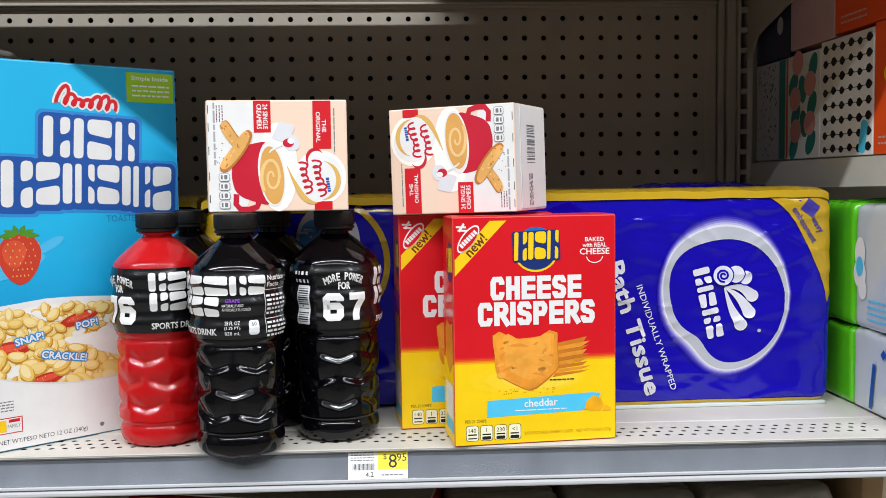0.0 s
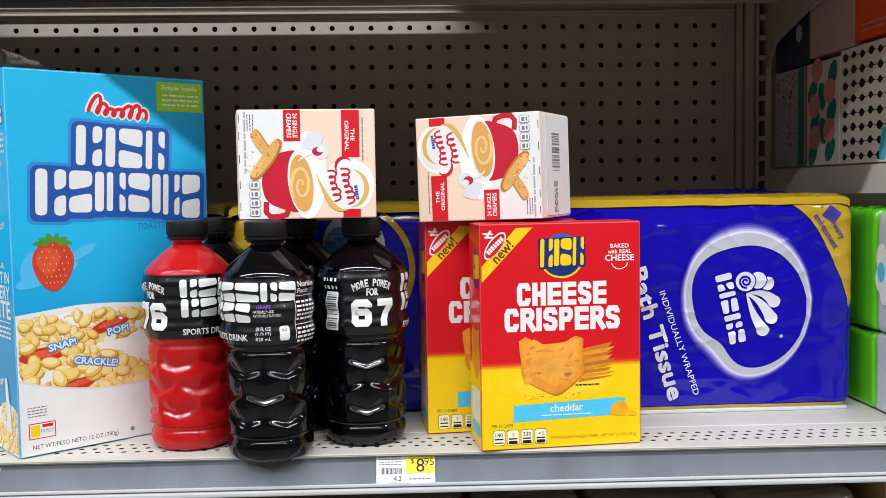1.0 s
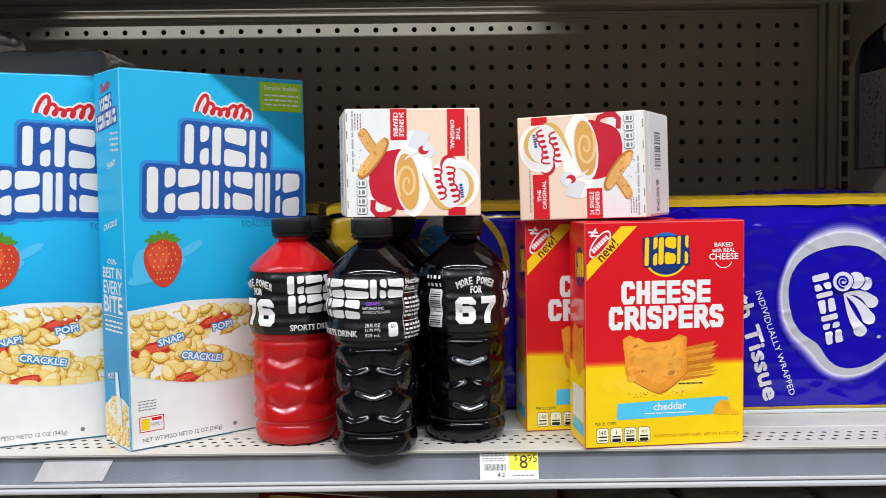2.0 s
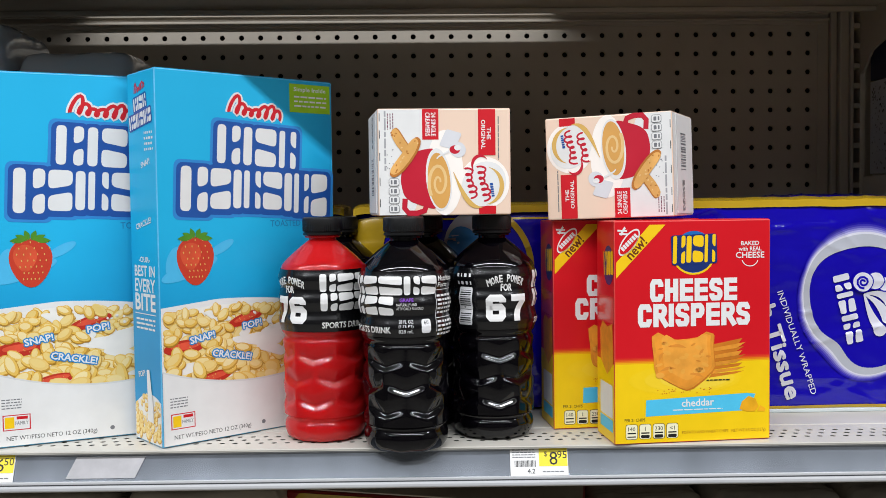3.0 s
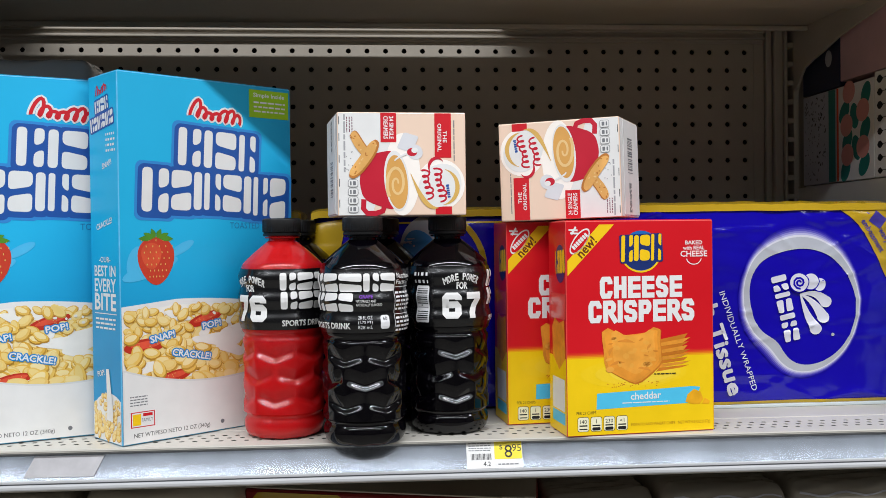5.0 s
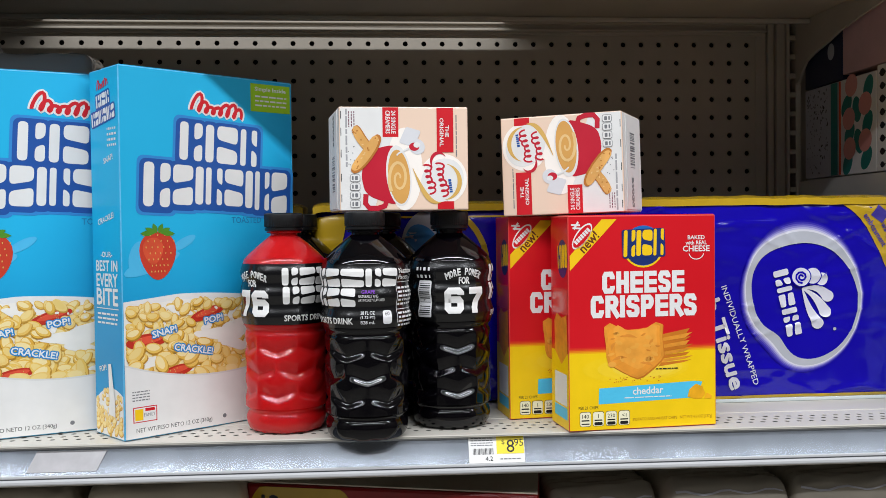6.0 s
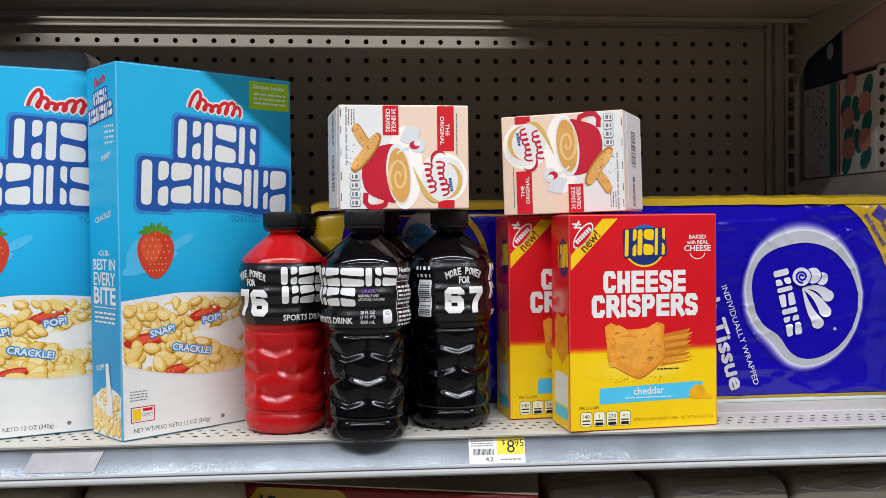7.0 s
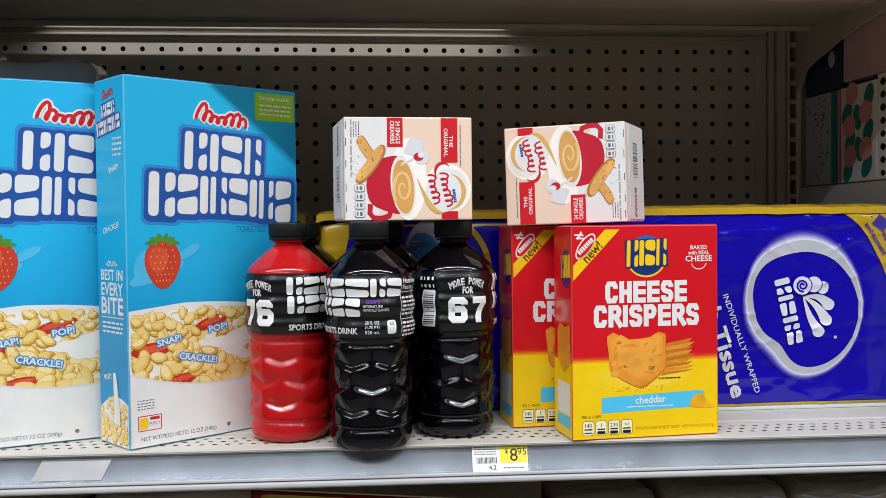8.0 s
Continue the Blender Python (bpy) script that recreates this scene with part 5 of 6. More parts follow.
# ---- tissue packs ----
FILM_BLUE = mat("royal_blue_film", "1407A2", 0.12, vary=0.08, scale=9, bump=0.22, bump_scale=34, coat=0.25, spec=0.4)
FILM_GOLD = mat("gold_film", "BD9A1C", 0.24, vary=0.12, scale=14, bump=0.15, bump_scale=30, coat=0.4)
FILM_WHITE = mat("white_film_print", "D6D6E0", 0.22, vary=0.05, bump=0.08, bump_scale=28, coat=0.4)
FILM_SILVER = mat("silver_film_print", "B4B7BF", 0.22, vary=0.08, bump=0.08, bump_scale=28, coat=0.4)
FILM_PURPLE = ink("violet_ink", "3A2E8E")
FILM_GREEN = mat("green_film", "58C21B", 0.22, vary=0.1, scale=9, bump=0.12, bump_scale=30, coat=0.5)
FILM_CLEAR = mat("pale_film", "C9D2D2", 0.2, vary=0.12, scale=9, bump=0.2, bump_scale=26, coat=0.5)
FILM_GREY = mat("grey_film", "AEB4BE", 0.18, vary=0.2, scale=9, bump=0.35, bump_scale=22, coat=0.5)
FILM_SLACK = mat("slack_clear_film", "AFA799", 0.2, vary=0.2, scale=12, bump=0.45, bump_scale=24, coat=0.5)
FILM_BEIGE = mat("beige_film", "D8CDB9", 0.3, vary=0.08, scale=9, bump=0.2, bump_scale=26, coat=0.3)


def creases(x, z, seed):
    v = Vector((x * 9 + seed, z * 9, seed * 1.7))
    w = Vector((x * 26 + z * 11 + seed, z * 30 - x * 8, seed))
    q = 0.27
    fold = Vector(((x * math.cos(q) + z * math.sin(q)) * 7 + seed, (z * math.cos(q) - x * math.sin(q)) * 38, seed * 2.3))
    fold2 = Vector(((x * 0.9 - z * 0.45) * 8 + seed, (z * 0.9 + x * 0.45) * 30, seed * 3.1))
    ridge = (1 - min(1.0, abs(noise.noise(fold)) * 2.2)) ** 5 + 0.7 * (1 - min(1.0, abs(noise.noise(fold2)) * 2.2)) ** 6
    return 0.0026 * noise.noise(v) + 0.0008 * abs(noise.noise(w)) ** 0.6 + 0.0019 * ridge


def pillow(w, d, h, seed, n=26, P=11.0):
    """A film-wrapped pack: a soft box with creases, its base middle at 0, 0, 0."""
    bm = bmesh.new()
    bmesh.ops.create_cube(bm, size=2.0)
    bmesh.ops.subdivide_edges(bm, edges=bm.edges[:], cuts=n, use_grid_fill=True)
    for v in bm.verts:
        a, b, c = v.co
        a, b, c = (math.copysign(abs(q) ** 0.7, q) for q in (a, b, c))
        k = (abs(a) ** P + abs(b) ** P + abs(c) ** P) ** (-1 / P)
        a, b, c = a * k, b * k, c * k
        x, z = a * w / 2, c * h / 2
        v.co = (x, b * d / 2 - creases(x, z, seed) * max(0.0, -b) + creases(z + 3, x, seed) * max(0.0, b), z + h / 2 + creases(x, b * d, seed + 4) * max(0.0, c))
    return bm


def tissue_pack(m, w, d, h, material, label, seed, n=26, P=11.0):
    t = thing("tissue_pack", m, label, "tissue pack", "film-wrapped tissue packs")
    part("film_wrap", pillow(w, d, h, seed, n, P), material, t, "", 180)
    part("film_seam", box_bm(-w / 2 + 0.02, w / 2 - 0.02, d * 0.1, d * 0.1 + 0.006, h - 0.0005, h + 0.0022, 0.0004), material, t, "welded seam of the film")

    def front(u, v, k):
        a, c = min(0.9995, abs(2 * u / w)), min(0.9995, abs(2 * v / h - 1))
        b = max(0.0, 1 - a ** P - c ** P) ** (1 / P)
        return (u, -b * d / 2 - creases(u, v - h / 2, seed) * b - k * 2.5 - 0.0003, v)

    return t, front


def film(name, bm, material, t, front, layer=1, label=""):
    printed(name, bm, material, t, front, layer * 1.2, label, 0.0038, 0.0038).data.shade_smooth()


def gold_top(w, d, h, seed):
    """The folded gold top of a pack, a little slack."""
    bm = box_bm(-w / 2 + 0.004, w / 2 - 0.004, -d / 2 - 0.0022, d / 2 - 0.002, h - 0.0052, h + 0.0050)
    bmesh.ops.subdivide_edges(bm, edges=[e for e in bm.edges if abs(e.verts[0].co.x - e.verts[1].co.x) > 0.01], cuts=70, use_grid_fill=True)
    bmesh.ops.subdivide_edges(bm, edges=[e for e in bm.edges if abs(e.verts[0].co.y - e.verts[1].co.y) > 0.01], cuts=6, use_grid_fill=True)
    for v in bm.verts:
        n1 = noise.noise(Vector((v.co.x * 45, v.co.y * 30, seed)))
        n2 = noise.noise(Vector((v.co.x * 130 + v.co.y * 60, seed, v.co.z * 20)))
        if v.co.z > h - 0.001:
            v.co.z += 0.0012 * n1 + 0.0007 * n2 - (0.0030 if v.co.y < -d / 2 else 0)
            v.co.y += 0.0008 if v.co.y < -d / 2 else 0
        else:
            v.co.z += 0.0010 * n1
            v.co.y -= 0.0006 * n2
        e = abs(2 * v.co.x / w) ** 30
        v.co.z -= 0.007 * e
        v.co.y += 0.006 * e * (1 if v.co.y < 0 else 0)
    return bm


def bath_tissue():
    w, d, h = 0.36, 0.115, 0.215
    t, front = tissue_pack(pose(0.2295, 0.8345 + d / 2, DECK + 0.001), w, d, h, FILM_BLUE, "royal blue film pack of bath tissue with gold trim", 3, 72, 20.0)
    X = lambda x: x - 0.2295
    Z = lambda z: z - DECK - 0.001
    part("gold_top_film", gold_top(w, d, h, 3), FILM_GOLD, t, "gold top of the film", 60)
    film("gold_foot_trim", flat([[(X(x), Z(zz)) for x, zz in ((0.056, 0.9502), (0.403, 0.9506), (0.4045, 0.9556), (0.054, 0.9548))]]), FILM_GOLD, t, front)
    fr = box_bm(-w / 2 + 0.012, w / 2 - 0.006, -d / 2 - 0.0020, -d / 2 + 0.012, -0.0008, 0.0028, 0.0006)
    bmesh.ops.subdivide_edges(fr, edges=[e for e in fr.edges if abs(e.verts[0].co.x - e.verts[1].co.x) > 0.01], cuts=40)
    for v in fr.verts:
        v.co.y -= 0.0016 * abs(noise.noise(Vector((v.co.x * 40, 3.0, 1.0)))) * (1 if v.co.y < -d / 2 + 0.004 else 0)
    part("film_fringe", fr, FILM_CLEAR, t, "clear film folded under the pack", 60)
    pts = [(X(x), Z(z)) for x, z in ((0.341, 1.161), (0.353, 1.153), (0.364, 1.143), (0.374, 1.128), (0.383, 1.110), (0.394, 1.086), (0.400, 1.070), (0.4035, 1.052))]
    film("gold_corner", flat([pts + [(X(0.4070), Z(1.06)), (X(0.4075), Z(1.10)), (X(0.4065), Z(1.15)), (X(0.403), Z(1.161))]]), FILM_GOLD, t, front, 2, "gold corner of the film")
    film("corner_mark", flat([rrect(X(0.3855), Z(1.148), 0.015, 0.014, 0.0, -38)]), FILM_PURPLE, t, front, 4)
    film("corner_writing", letters("embossment", 0.0062, X(0.3800), Z(1.131), -58, 0.02, width=0.040), FILM_PURPLE, t, front, 4)
    film("corner_writing", letters("wavy", 0.0062, X(0.3915), Z(1.130), -58, 0.02, width=0.017), FILM_PURPLE, t, front, 4)

    # a kidney-shaped ring, hollow on its lower side, with a soft outer glow
    def kidney(f):
        """f = 0: the ring's outer line; f = 1: its inner line."""
        out = []
        cx, cz, rx, rz = X(0.3000 + 0.003 * f), Z(1.0585 - 0.0035 * f), 0.0640 - 0.0070 * f, 0.0745 - 0.0120 * f
        for i in range(72):
            a = 2 * math.pi * i / 72
            r = 1 + (0.07 + 0.09 * f) * math.exp(-((a - 2.55) / 0.50) ** 2) - (0.13 + 0.07 * f) * math.exp(-((a - 3.97) / 0.40) ** 2)
            out.append((cx + rx * r * math.cos(a), cz + rz * r * math.sin(a)))
        return out

    def ring(f0, f1):
        p, q = kidney(f0), kidney(f1)
        return [[p[i], p[(i + 1) % 72], q[(i + 1) % 72], q[i]] for i in range(72)]

    for k, tone in enumerate(("1E12A0", "3A30AA", "5F58B8", "8A86CA", "B4B2DC")):
        film("ring_glow", weld(flat(ring(-0.62 + 0.13 * k, -0.49 + 0.13 * k))), mat("glow_film_print_" + "abcde"[k], tone, 0.22, vary=0.05, bump=0.08, bump_scale=28, coat=0.4), t, front, 1)
    film("ring_light", weld(flat(ring(0.03, 0.18))), FILM_WHITE, t, front, 1)
    film("ring", weld(flat(ring(0.18, 1.0))), FILM_SILVER, t, front, 1, "silver-white kidney-shaped ring print")
    # wordmark blocks, and a plume of curls and petals
    film("wordmark", flat(split_blocks(X(0.2820), Z(1.0540), [0.0165, 0.0050, 0.0135, 0.0145, 0.0130], 0.0170, 0.0024, -77)), FILM_WHITE, t, front, 3, "white wordmark blocks")
    for ex, ez, bend in ((0.3265, 1.0605, 0.004), (0.3235, 1.0440, 0.003), (0.3150, 1.0315, -0.002)):
        line = []
        for k in range(9):
            q = k / 8
            line.append((X(0.2985 + (ex - 0.2985) * q) + bend * math.sin(math.pi * q) * 0.5, Z(1.0690 + (ez - 1.0690) * q) + bend * math.sin(math.pi * q)))
        film("petal_mark", flat(band(line, 0.0014, 0.0122) + [oval(line[-1][0], line[-1][1], 0.0066, 0.0062, 0, 18)]), FILM_WHITE, t, front, 3, "white petal of the plume")
    for cx, cz, r in ((0.3195, 1.0790, 0.0068), (0.3095, 1.0825, 0.0085), (0.2965, 1.0815, 0.0098)):
        film("curl_gap", flat([oval(X(cx), Z(cz), r + 0.0012, r + 0.0012)]), FILM_BLUE, t, front, 3.8 + (0.32 - cx) * 125)
        film("curl_mark", flat([oval(X(cx), Z(cz), r, r)]), FILM_WHITE, t, front, 4.5 + (0.32 - cx) * 125)
    film("curl_line", flat(band([(X(0.2968) + (0.0012 + 0.00105 * k / 3) * math.cos(radians(40 * k)), Z(1.0815) + (0.0012 + 0.00105 * k / 3) * math.sin(radians(40 * k))) for k in range(17)], 0.0022)), FILM_BLUE, t, front, 8.4)
    film("registered_dot", flat([oval(X(0.334), Z(1.025), 0.0018, 0.0018, 0, 12)]), FILM_SILVER, t, front, 3)
    film("kind_writing", letters("Bath Tissue", 0.0160, X(0.2065), Z(1.030), -73.5, 0.04, width=0.138), FILM_WHITE, t, front, 2, "white lettering")
    film("wrap_writing", letters("INDIVIDUALLY WRAPPED", 0.0062, X(0.2295), Z(1.020), -71.5, 0.0, width=0.112), FILM_WHITE, t, front, 2)


def plain_blue_pack(x0, x1, y, label, seed, arc):
    w, d, h = x1 - x0, 0.115, 0.213
    xm = (x0 + x1) / 2
    t, front = tissue_pack(pose(xm, y + d / 2, DECK + 0.001), w, d, h, FILM_BLUE, label, seed, 48)
    part("gold_top_film", gold_top(w, d, h, seed), FILM_GOLD, t, "gold top of the film", 60)
    film("gold_line", flat([[(-w / 2 + 0.008, h - 0.0125), (w / 2 - 0.008, h - 0.0125), (w / 2 - 0.010, h - 0.0105), (-w / 2 + 0.010, h - 0.0105)]]), FILM_GOLD, t, front)
    if arc:
        film("gold_end", flat([[(-w / 2 + 0.003, 0.03), (-w / 2 + 0.010, 0.03), (-w / 2 + 0.022, 0.12), (-w / 2 + 0.042, h - 0.006), (-w / 2 + 0.003, h - 0.012)]]), FILM_GOLD, t, front, 2, "gold end of the film")
        film("gold_arc", flat(band([(-0.105 - xm + 0.066 * math.cos(radians(a)), 0.150 + 0.066 * math.sin(radians(a))) for a in range(-30, 66, 8)], 0.0062)), FILM_GOLD, t, front, 2)
        film("emblem_disc", flat([oval(-0.098 - xm, 0.172, 0.032, 0.038)]), FILM_SILVER, t, front, 2)
        film("emblem_drop", flat([oval(-0.106 - xm, 0.165, 0.019, 0.030, 20)]), mat("azure_film_print", "3C86C8", 0.22), t, front, 3)
        film("emblem_writing", letters("Strong", 0.0110, -0.090 - xm, 0.168, -85, 0.02), FILM_PURPLE, t, front, 4)


bath_tissue()
plain_blue_pack(-0.227, 0.047, 0.860, "royal blue tissue pack with gold trim behind bottles", 7, True)
plain_blue_pack(-0.450, -0.232, 0.905, "royal blue tissue pack in shade behind cartons", 9, False)

tissue_pack(pose(0.335, 1.03, DECK + 0.001), 0.15, 0.14, 0.221, FILM_BLUE, "blue film tissue pack behind the front one", 17, 40)
# wrapped packs stacked at the back, over the far tissue pack
tissue_pack(pose(-0.6925, 0.995, DECK + 0.001), 0.19, 0.16, 0.424, FILM_GREY, "grey clear-film tissue bundle in the back corner", 13)
tissue_pack(pose(-0.526, 1.000, DECK + 0.001), 0.130, 0.16, 0.388, FILM_GREY, "slack clear-film tissue bundle behind cereal cartons", 14)

# ---- next bay ----
for k, (z, hh) in enumerate(((DECK, 0.078), (DECK + 0.080, 0.124))):
    t, _ = tissue_pack(pose(0.428 + 0.13, 0.868, z), 0.26, 0.080, hh, FILM_GREEN, "bright green film tissue pack in the next bay", 15 + k, 26, 26.0)
    t, _ = tissue_pack(pose(0.428 + 0.13, 0.775, z), 0.26, 0.100, hh, FILM_CLEAR, "white film tissue pack with blue marks in the next bay", 18 + k, 26, 26.0)
    sidew = lambda u, v, q, tt=0: (-0.1305 - q * 4, u, v)
    if k == 0:
        printed("blue_mark", flat([rrect(0.008, 0.028, 0.006, 0.045, 0, 8), rrect(-0.012, 0.062, 0.007, 0.008, 0, 45)]), NAVY, t, sidew, 2)
    else:
        printed("cloud_mark", flat([oval(0.036, 0.075, 0.010, 0.016), oval(0.036, 0.055, 0.012, 0.014), oval(0.03, 0.04, 0.008, 0.01)]), WHITE, t, sidew, 2)
        printed("blue_mark", flat([oval(0.036, 0.062, 0.007, 0.010)]), SKY, t, sidew, 3)
        printed("small_print", flat(bars(-0.03, 0.02, 0.03, 4, 0.006, 0.002, random.Random(3))), SKY, t, sidew, 2)

CUBE_WHITE = mat("white_tissue_carton", "E5E3E0", 0.4, vary=0.04)
CUBE_GREY = mat("grey_tissue_carton", "B9BBC2", 0.4, vary=0.1)
CUBE_TEAL = ink("teal_ink", "1F7C72")
CUBE_PINK = ink("pink_ink", "D9968C")
CUBE_ORANGE = mat("orange_tissue_carton", "E8511A", 0.35, vary=0.05)
CUBE_NAVY = mat("navy_tissue_carton", "1E2340", 0.4, vary=0.1)
CUBE_ROSE = mat("rose_tissue_carton", "C7A3A6", 0.4, vary=0.1)


def tissue_cube(y0, y1, z0, z1, material, label, style, seed):
    d, h, w = y1 - y0, z1 - z0, 0.115
    rng = random.Random(seed)
    t = thing("tissue_cube", pose(0.4475, y0, z0), label, "tissue box", "cube tissue boxes in the next bay")
    part("carton", box_bm(0, w, 0, d, 0, h, 0.001), material, t)
    side = lambda u, v, k: (-k, d - u, v)
    if style == "drops":
        polys = []
        for r in range(8):
            for c in range(6):
                u, v = d * (0.10 + 0.165 * c), h * (0.06 + 0.123 * r + 0.010 * (c % 2))
                s = 0.0062 * rng.uniform(0.85, 1.15)
                if 0.006 < u < d - 0.006:
                    polys.append([(u - s * 0.95, v), (u - s * 0.5, v + s * 0.6), (u + s * 0.2, v + s * 0.75), (u + s * 0.75, v + s * 0.35), (u + s * 1.15, v), (u + s * 0.7, v - s * 0.4), (u + s * 0.2, v - s * 0.7), (u - s * 0.5, v - s * 0.55)])
            polys.append(rrect(d * 0.5, h * (0.06 + 0.123 * r + 0.005), d * 0.86, 0.0007))
        printed("drop_pattern", flat(polys), BLACK, t, side, 1, "rows of black drops")
        printed("blue_patch", flat([rrect(d * 0.84, h * 0.15, 0.014, 0.034, 0.005, -12)]), SKY, t, side, 2)
    if style == "leaves":
        pol = [oval(d * u, h * v, 0.0165, 0.0105, a, 18) for u, v, a in ((0.25, 0.12, 60), (0.75, 0.15, 50), (0.3, 0.42, 55), (0.78, 0.5, 60), (0.22, 0.72, 50), (0.8, 0.85, 65), (0.55, 0.33, 110), (0.5, 0.66, 100))]
        printed("leaf_pattern", flat(pol), CUBE_TEAL, t, side, 1, "teal leaf print")
        printed("blossom_pattern", flat([oval(d * u, h * v, 0.0155, 0.0140, 20, 18) for u, v in ((0.3, 0.27), (0.72, 0.33), (0.28, 0.58), (0.72, 0.70), (0.35, 0.92))]), CUBE_PINK, t, side, 2, "pink blossom print")
        printed("orange_edge", flat([rrect(0.003, h / 2, 0.005, h - 0.002)]), CUBE_ORANGE, t, side, 3)
    if style == "speckle":
        pol = [oval(d * rng.uniform(0.06, 0.7), h * rng.uniform(0.04, 0.96), rng.uniform(0.0006, 0.0026), rng.uniform(0.0006, 0.002), rng.uniform(0, 90), 7) for _ in range(90)]
        printed("speckle_pattern", flat(pol), GREY_INK, t, side, 1)
        pol = [oval(d * rng.uniform(0.06, 0.7), h * rng.uniform(0.04, 0.96), rng.uniform(0.0008, 0.0028), rng.uniform(0.0006, 0.002), rng.uniform(0, 90), 7) for _ in range(26)]
        printed("speckle_pattern", flat(pol), BLACK, t, side, 2)
        printed("teal_edge", flat([rrect(d - 0.010, h / 2, 0.018, h - 0.002)]), CUBE_TEAL, t, side, 3)
    if style == "dot":
        printed("round_mark", flat([oval(d * 0.72, h * 0.33, 0.009, 0.011, 0, 20)]), CUBE_GREY, t, side, 1)
    if style == "orange":
        printed("yellow_mark", flat([oval(d * 0.40, h * 0.62, 0.016, 0.011, 20, 14)]), YELLOW, t, side, 1)
        printed("small_print", flat(bars(d * 0.12, d * 0.6, h * 0.13, 2, 0.006, 0.002, rng)), CUBE_ROSE, t, side, 1)
    return t


S2 = 1.2
tissue_cube(1.042, 1.134, S2, 1.322, CUBE_GREY, "speckled grey tissue cube with a teal edge", "speckle", 41)
tissue_cube(0.950, 1.040, S2, 1.322, CUBE_WHITE, "white tissue cube with leaf and blossom print", "leaves", 42)
tissue_cube(0.832, 0.948, S2, 1.327, CUBE_WHITE, "white tissue cube with black drop pattern", "drops", 43)
tissue_cube(0.745, 0.830, S2, 1.330, CUBE_ORANGE, "orange tissue cube at the shelf front", "orange", 44)
tissue_cube(1.032, 1.134, 1.3235, 1.446, CUBE_NAVY, "navy tissue cube with a round mark, stacked", "dot", 45)
tissue_cube(0.918, 1.030, 1.3285, 1.450, CUBE_ROSE, "pale rose tissue cube stacked on another", "plain", 46)
tissue_cube(0.800, 0.916, 1.3315, 1.452, CUBE_ORANGE, "orange tissue cube stacked on another", "orange", 47)

# ---- price tags on the rail ----


def on_rail(x, z):
    """A pose on the rail's face."""
    return pose(0, SHELF_Y, 0, 0, 0, -1.3) @ pose(0, -SHELF_Y, 0) @ pose(x, EDGE + 0.0007, z + 0.0008, -22.8)


def price_tag(x, z, w, h, yellow, price, cents, label):
    t = thing("price_tag", on_rail(x, z), label, "price tag", "price tags")
    part("card", box_bm(-w / 2, w / 2, -0.0004, 0.0002, -h / 2, h / 2), WHITE, t)
    f = lambda u, v, k: (u, -0.0004 - k, v)
    rng = random.Random(8)
    printed("yellow_field", flat([[(u * w / 2, v * h / 2) for u, v in yellow]]), ink("tag_yellow_ink", "F0DB34"), t, f, 1)
    printed("price_writing", letters(price, h * 0.46, w * 0.25, h * 0.10, 0, 0.01), BLACK, t, f, 2)
    printed("price_writing", letters(cents, h * 0.26, w * 0.40, h * 0.22, 0, 0.01), BLACK, t, f, 2)
    printed("price_writing", letters("$", h * 0.20, w * 0.12, h * 0.24, 0, 0.0), BLACK, t, f, 2)
    printed("unit_writing", letters("4.2", h * 0.16, -w * 0.14, -h * 0.34, 0, 0.01), BLACK, t, f, 2)
    printed("small_print", flat(bars(-w * 0.46, -w * 0.06, h * 0.40, 4, h * 0.085, h * 0.030, rng) + bars(w * 0.06, w * 0.42, -h * 0.36, 1, 0.002, h * 0.04, rng)), GREY_INK, t, f, 1)
    printed("bar_code", flat([rrect(-w * 0.42 + k * w * 0.022, -h * 0.08, w * (0.012 if k % 3 else 0.006), h * 0.22) for k in range(17)]), BLACK, t, f, 1)
    return t


price_tag(-0.0500, 0.9322, 0.0520, 0.0255, ((0.0, -0.35), (0.98, -0.35), (0.98, 0.97), (0.0, 0.97)), "8", "95", "white and yellow paper price tag on the rail")
price_tag(-0.5480, 0.9322, 0.0520, 0.0255, ((0.0, -0.35), (0.98, -0.35), (0.98, 0.97), (0.0, 0.97)), "6", "50", "yellow paper price tag at the rail's end")
t = thing("tape_strip", on_rail(-0.440, 0.9315), "worn grey tape strip stuck on the rail", "tape")
bm = box_bm(-0.031, 0.031, -0.0004, 0.0001, -0.0095, 0.0095)
for v in bm.verts:
    v.co.x += 0.004 * v.co.z / 0.0095
part("tape", bm, mat("grey_tape", "B4B2B4", 0.5, vary=0.15, scale=60, stain=0.1), t)

# ---- goods under the shelf ----
setting("lower_shelf", box_bm(LEFT, 1.25, 0.70, BACK - 0.01, 0.54, 0.57, 0.002), STEEL_LIGHT, "cream steel lower shelf", "shelf")
for x in (-0.680, -0.520, -0.362):
    tissue_pack(pose(x, 0.835, 0.571), 0.152, 0.16, 0.330, FILM_BEIGE, "beige film tissue pack on the lower shelf", 21 + x)
t = thing("paper_pack", pose(-0.289, 0.800, 0.571, 0, 0, -11), "dark red pack with yellow end on the lower shelf", "paper pack")


def slumped(bm):
    """Let the pack's top sink towards its right end."""
    for v in bm.verts:
        if v.co.z > 0.15:
            v.co.z += 0.0075 * (1 - v.co.x / 0.288)
    return bm


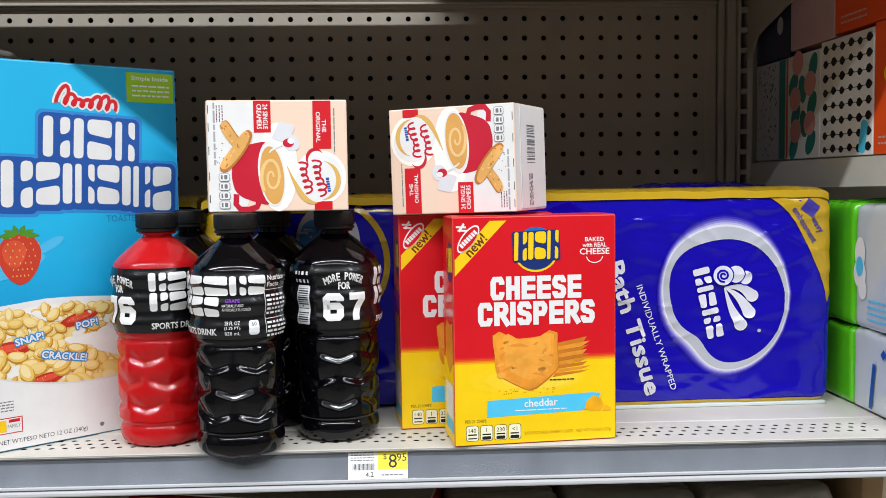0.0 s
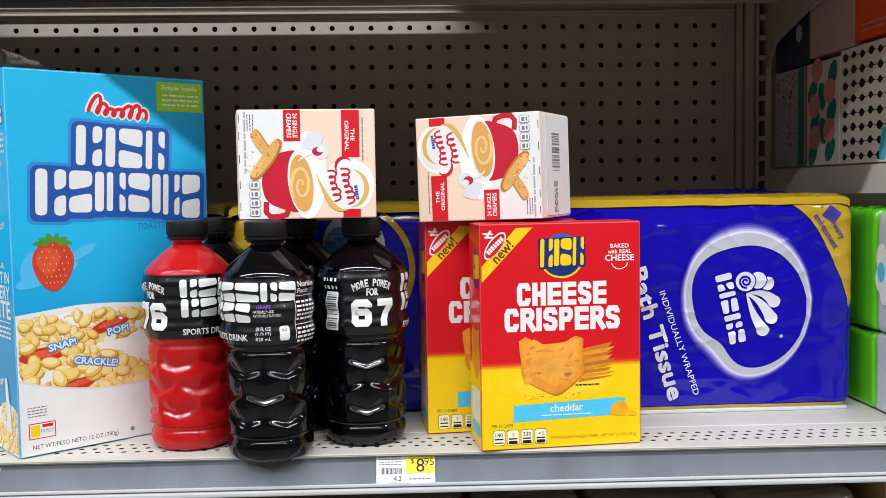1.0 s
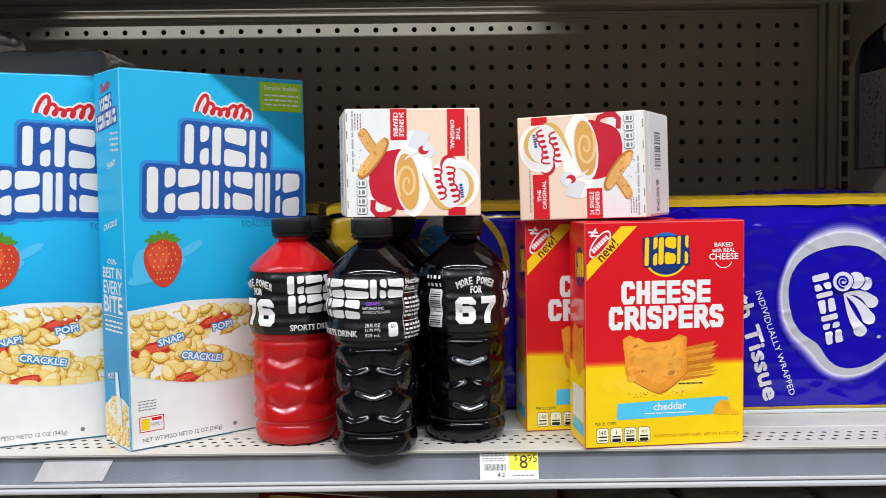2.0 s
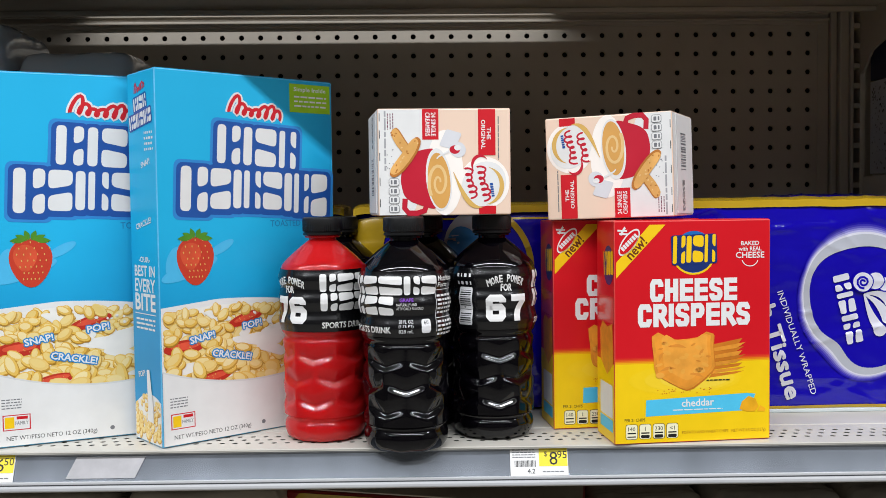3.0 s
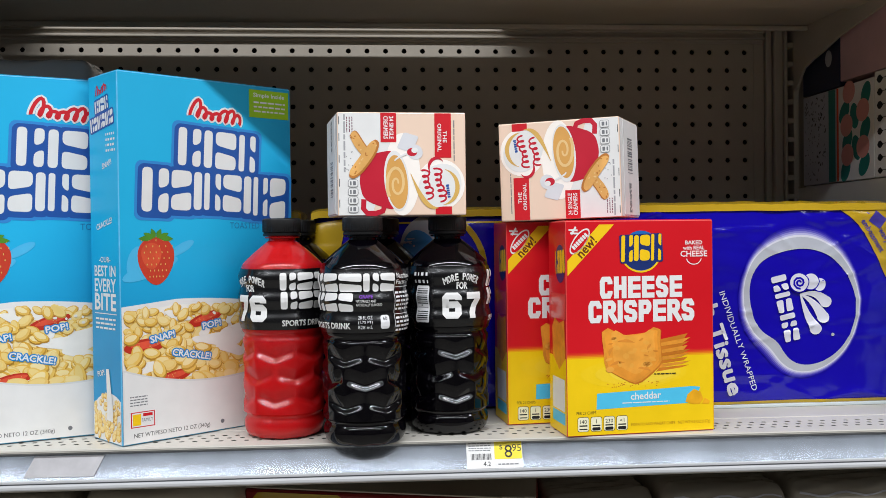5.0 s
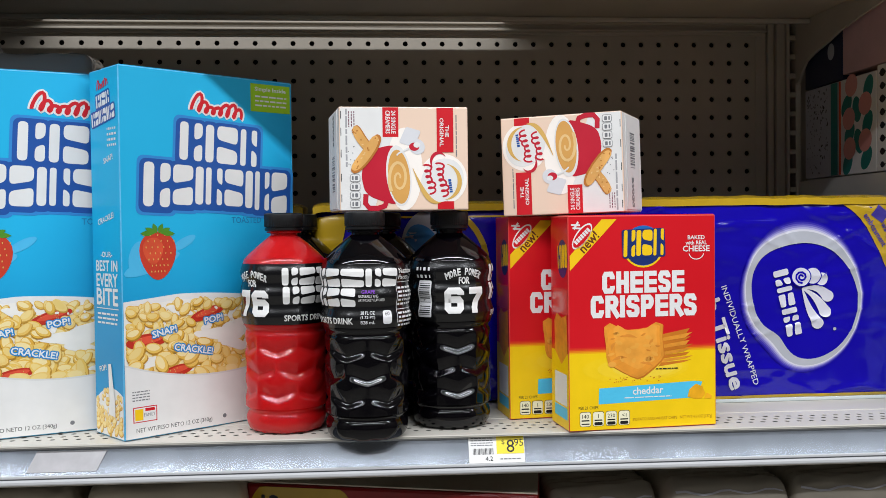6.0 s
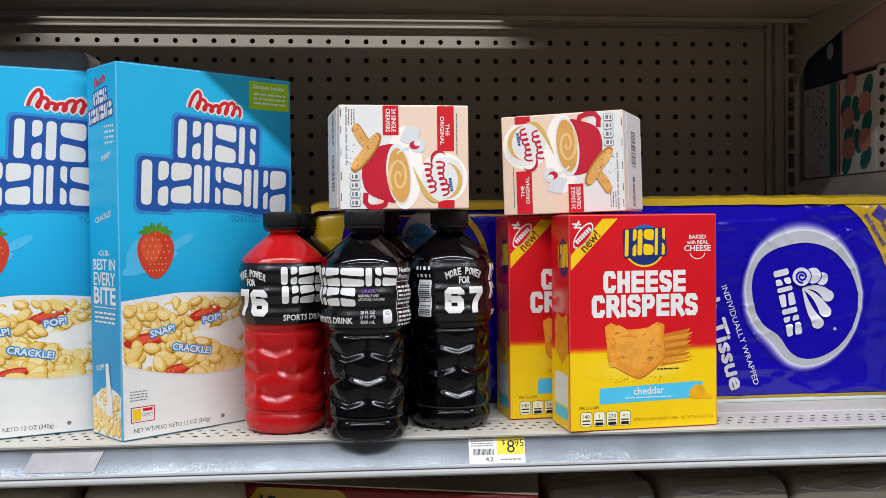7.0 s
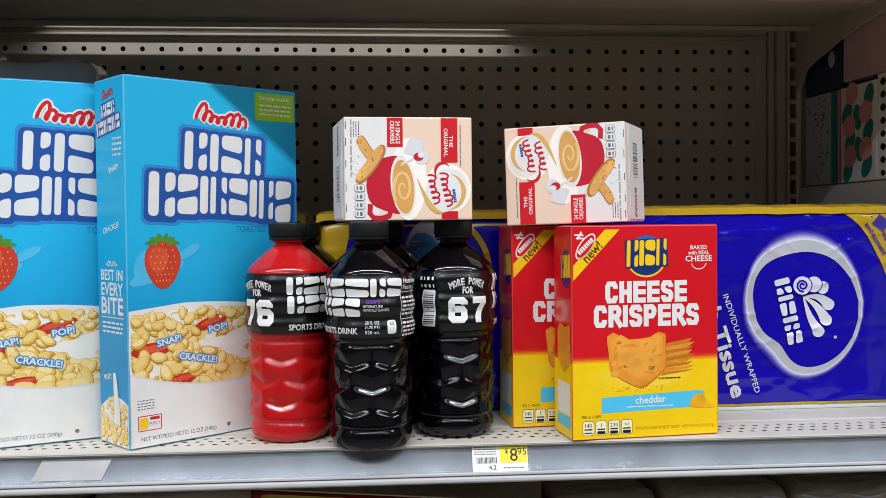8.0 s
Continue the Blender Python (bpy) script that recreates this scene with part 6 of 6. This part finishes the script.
part("pack", slumped(box_bm(0, 0.288, 0, 0.16, 0, 0.310, 0.003, 2)), mat("maroon_film", "8E1518", 0.3, vary=0.1, bump=0.1, bump_scale=30), t)
part("top_film", slumped(box_bm(0.001, 0.287, 0.002, 0.158, 0.3103, 0.3118, 0.0005)), FILM_BEIGE, t, "pale film over the top")
pf = lambda u, v, k: (u, -k * 2, v + 0.0075 * (1 - u / 0.288))
printed("yellow_disc", flat([[(u, min(v, 0.3075)) for u, v in oval(0.055, 0.278, 0.054, 0.0455, 0, 41)]]), FILM_GOLD, t, pf, 1, "yellow disc on the pack")
printed("yellow_corner", flat([[(0.279, 0.2), (0.286, 0.2), (0.286, 0.307), (0.281, 0.307)]]), FILM_GOLD, t, pf, 1)
printed("count_writing", letters("12=", 0.016, 0.031, 0.291, 0, 0.03), BLACK, t, pf, 2)
printed("count_mark", flat(blocks(0.076, 0.287, [0.017, 0.017], 0.017, 0.003, 0.005)), BLACK, t, pf, 2)
for x, y, wv, hv, sd in ((0.068, 0.875, 0.116, 0.302, 31), (0.192, 0.852, 0.126, 0.311, 32), (0.322, 0.850, 0.130, 0.312, 33)):
    t, slack = tissue_pack(pose(x, y, 0.571), wv, 0.17, hv, FILM_SLACK, "slack clear-film pack on the lower shelf", sd, 40, 15.0)
    film("film_edge", flat(band([(-wv * 0.44 + wv * 0.88 * k / 12, hv - 0.011 + 0.002 * math.sin(k * 1.3 + sd)) for k in range(13)], 0.0022, 0.0014)), FILM_WHITE, t, slack, 2, "pale folded edge of the film")
    if sd == 32:
        film("blue_print", flat([oval(-0.01, hv - 0.024, 0.030, 0.006, 6, 20)]), mat("pale_blue_film_print", "9DBFCB", 0.25, vary=0.1), t, slack, 2)

CARD = mat("brown_corrugated_board", "A2845C", 0.8, vary=0.1, scale=30, bump=0.1, bump_scale=120)
t = thing("cardboard_box", pose(0.402, 0.752, 0.571), "brown cardboard carton with cream stripes on the lower shelf", "cardboard box")
part("carton", box_bm(0, 0.22, 0, 0.2, 0, 0.335, 0.0015, 2), CARD, t)
for k in range(3):
    printed("cream_stripe", flat([[(0.012 + 0.017 * k, 0.16), (0.017 + 0.017 * k, 0.16), (0.026 + 0.017 * k, 0.33), (0.021 + 0.017 * k, 0.33)]]), mat("cream_board_print", "D9CBAB", 0.7), t, lambda u, v, k: (u, -k, v), 1)
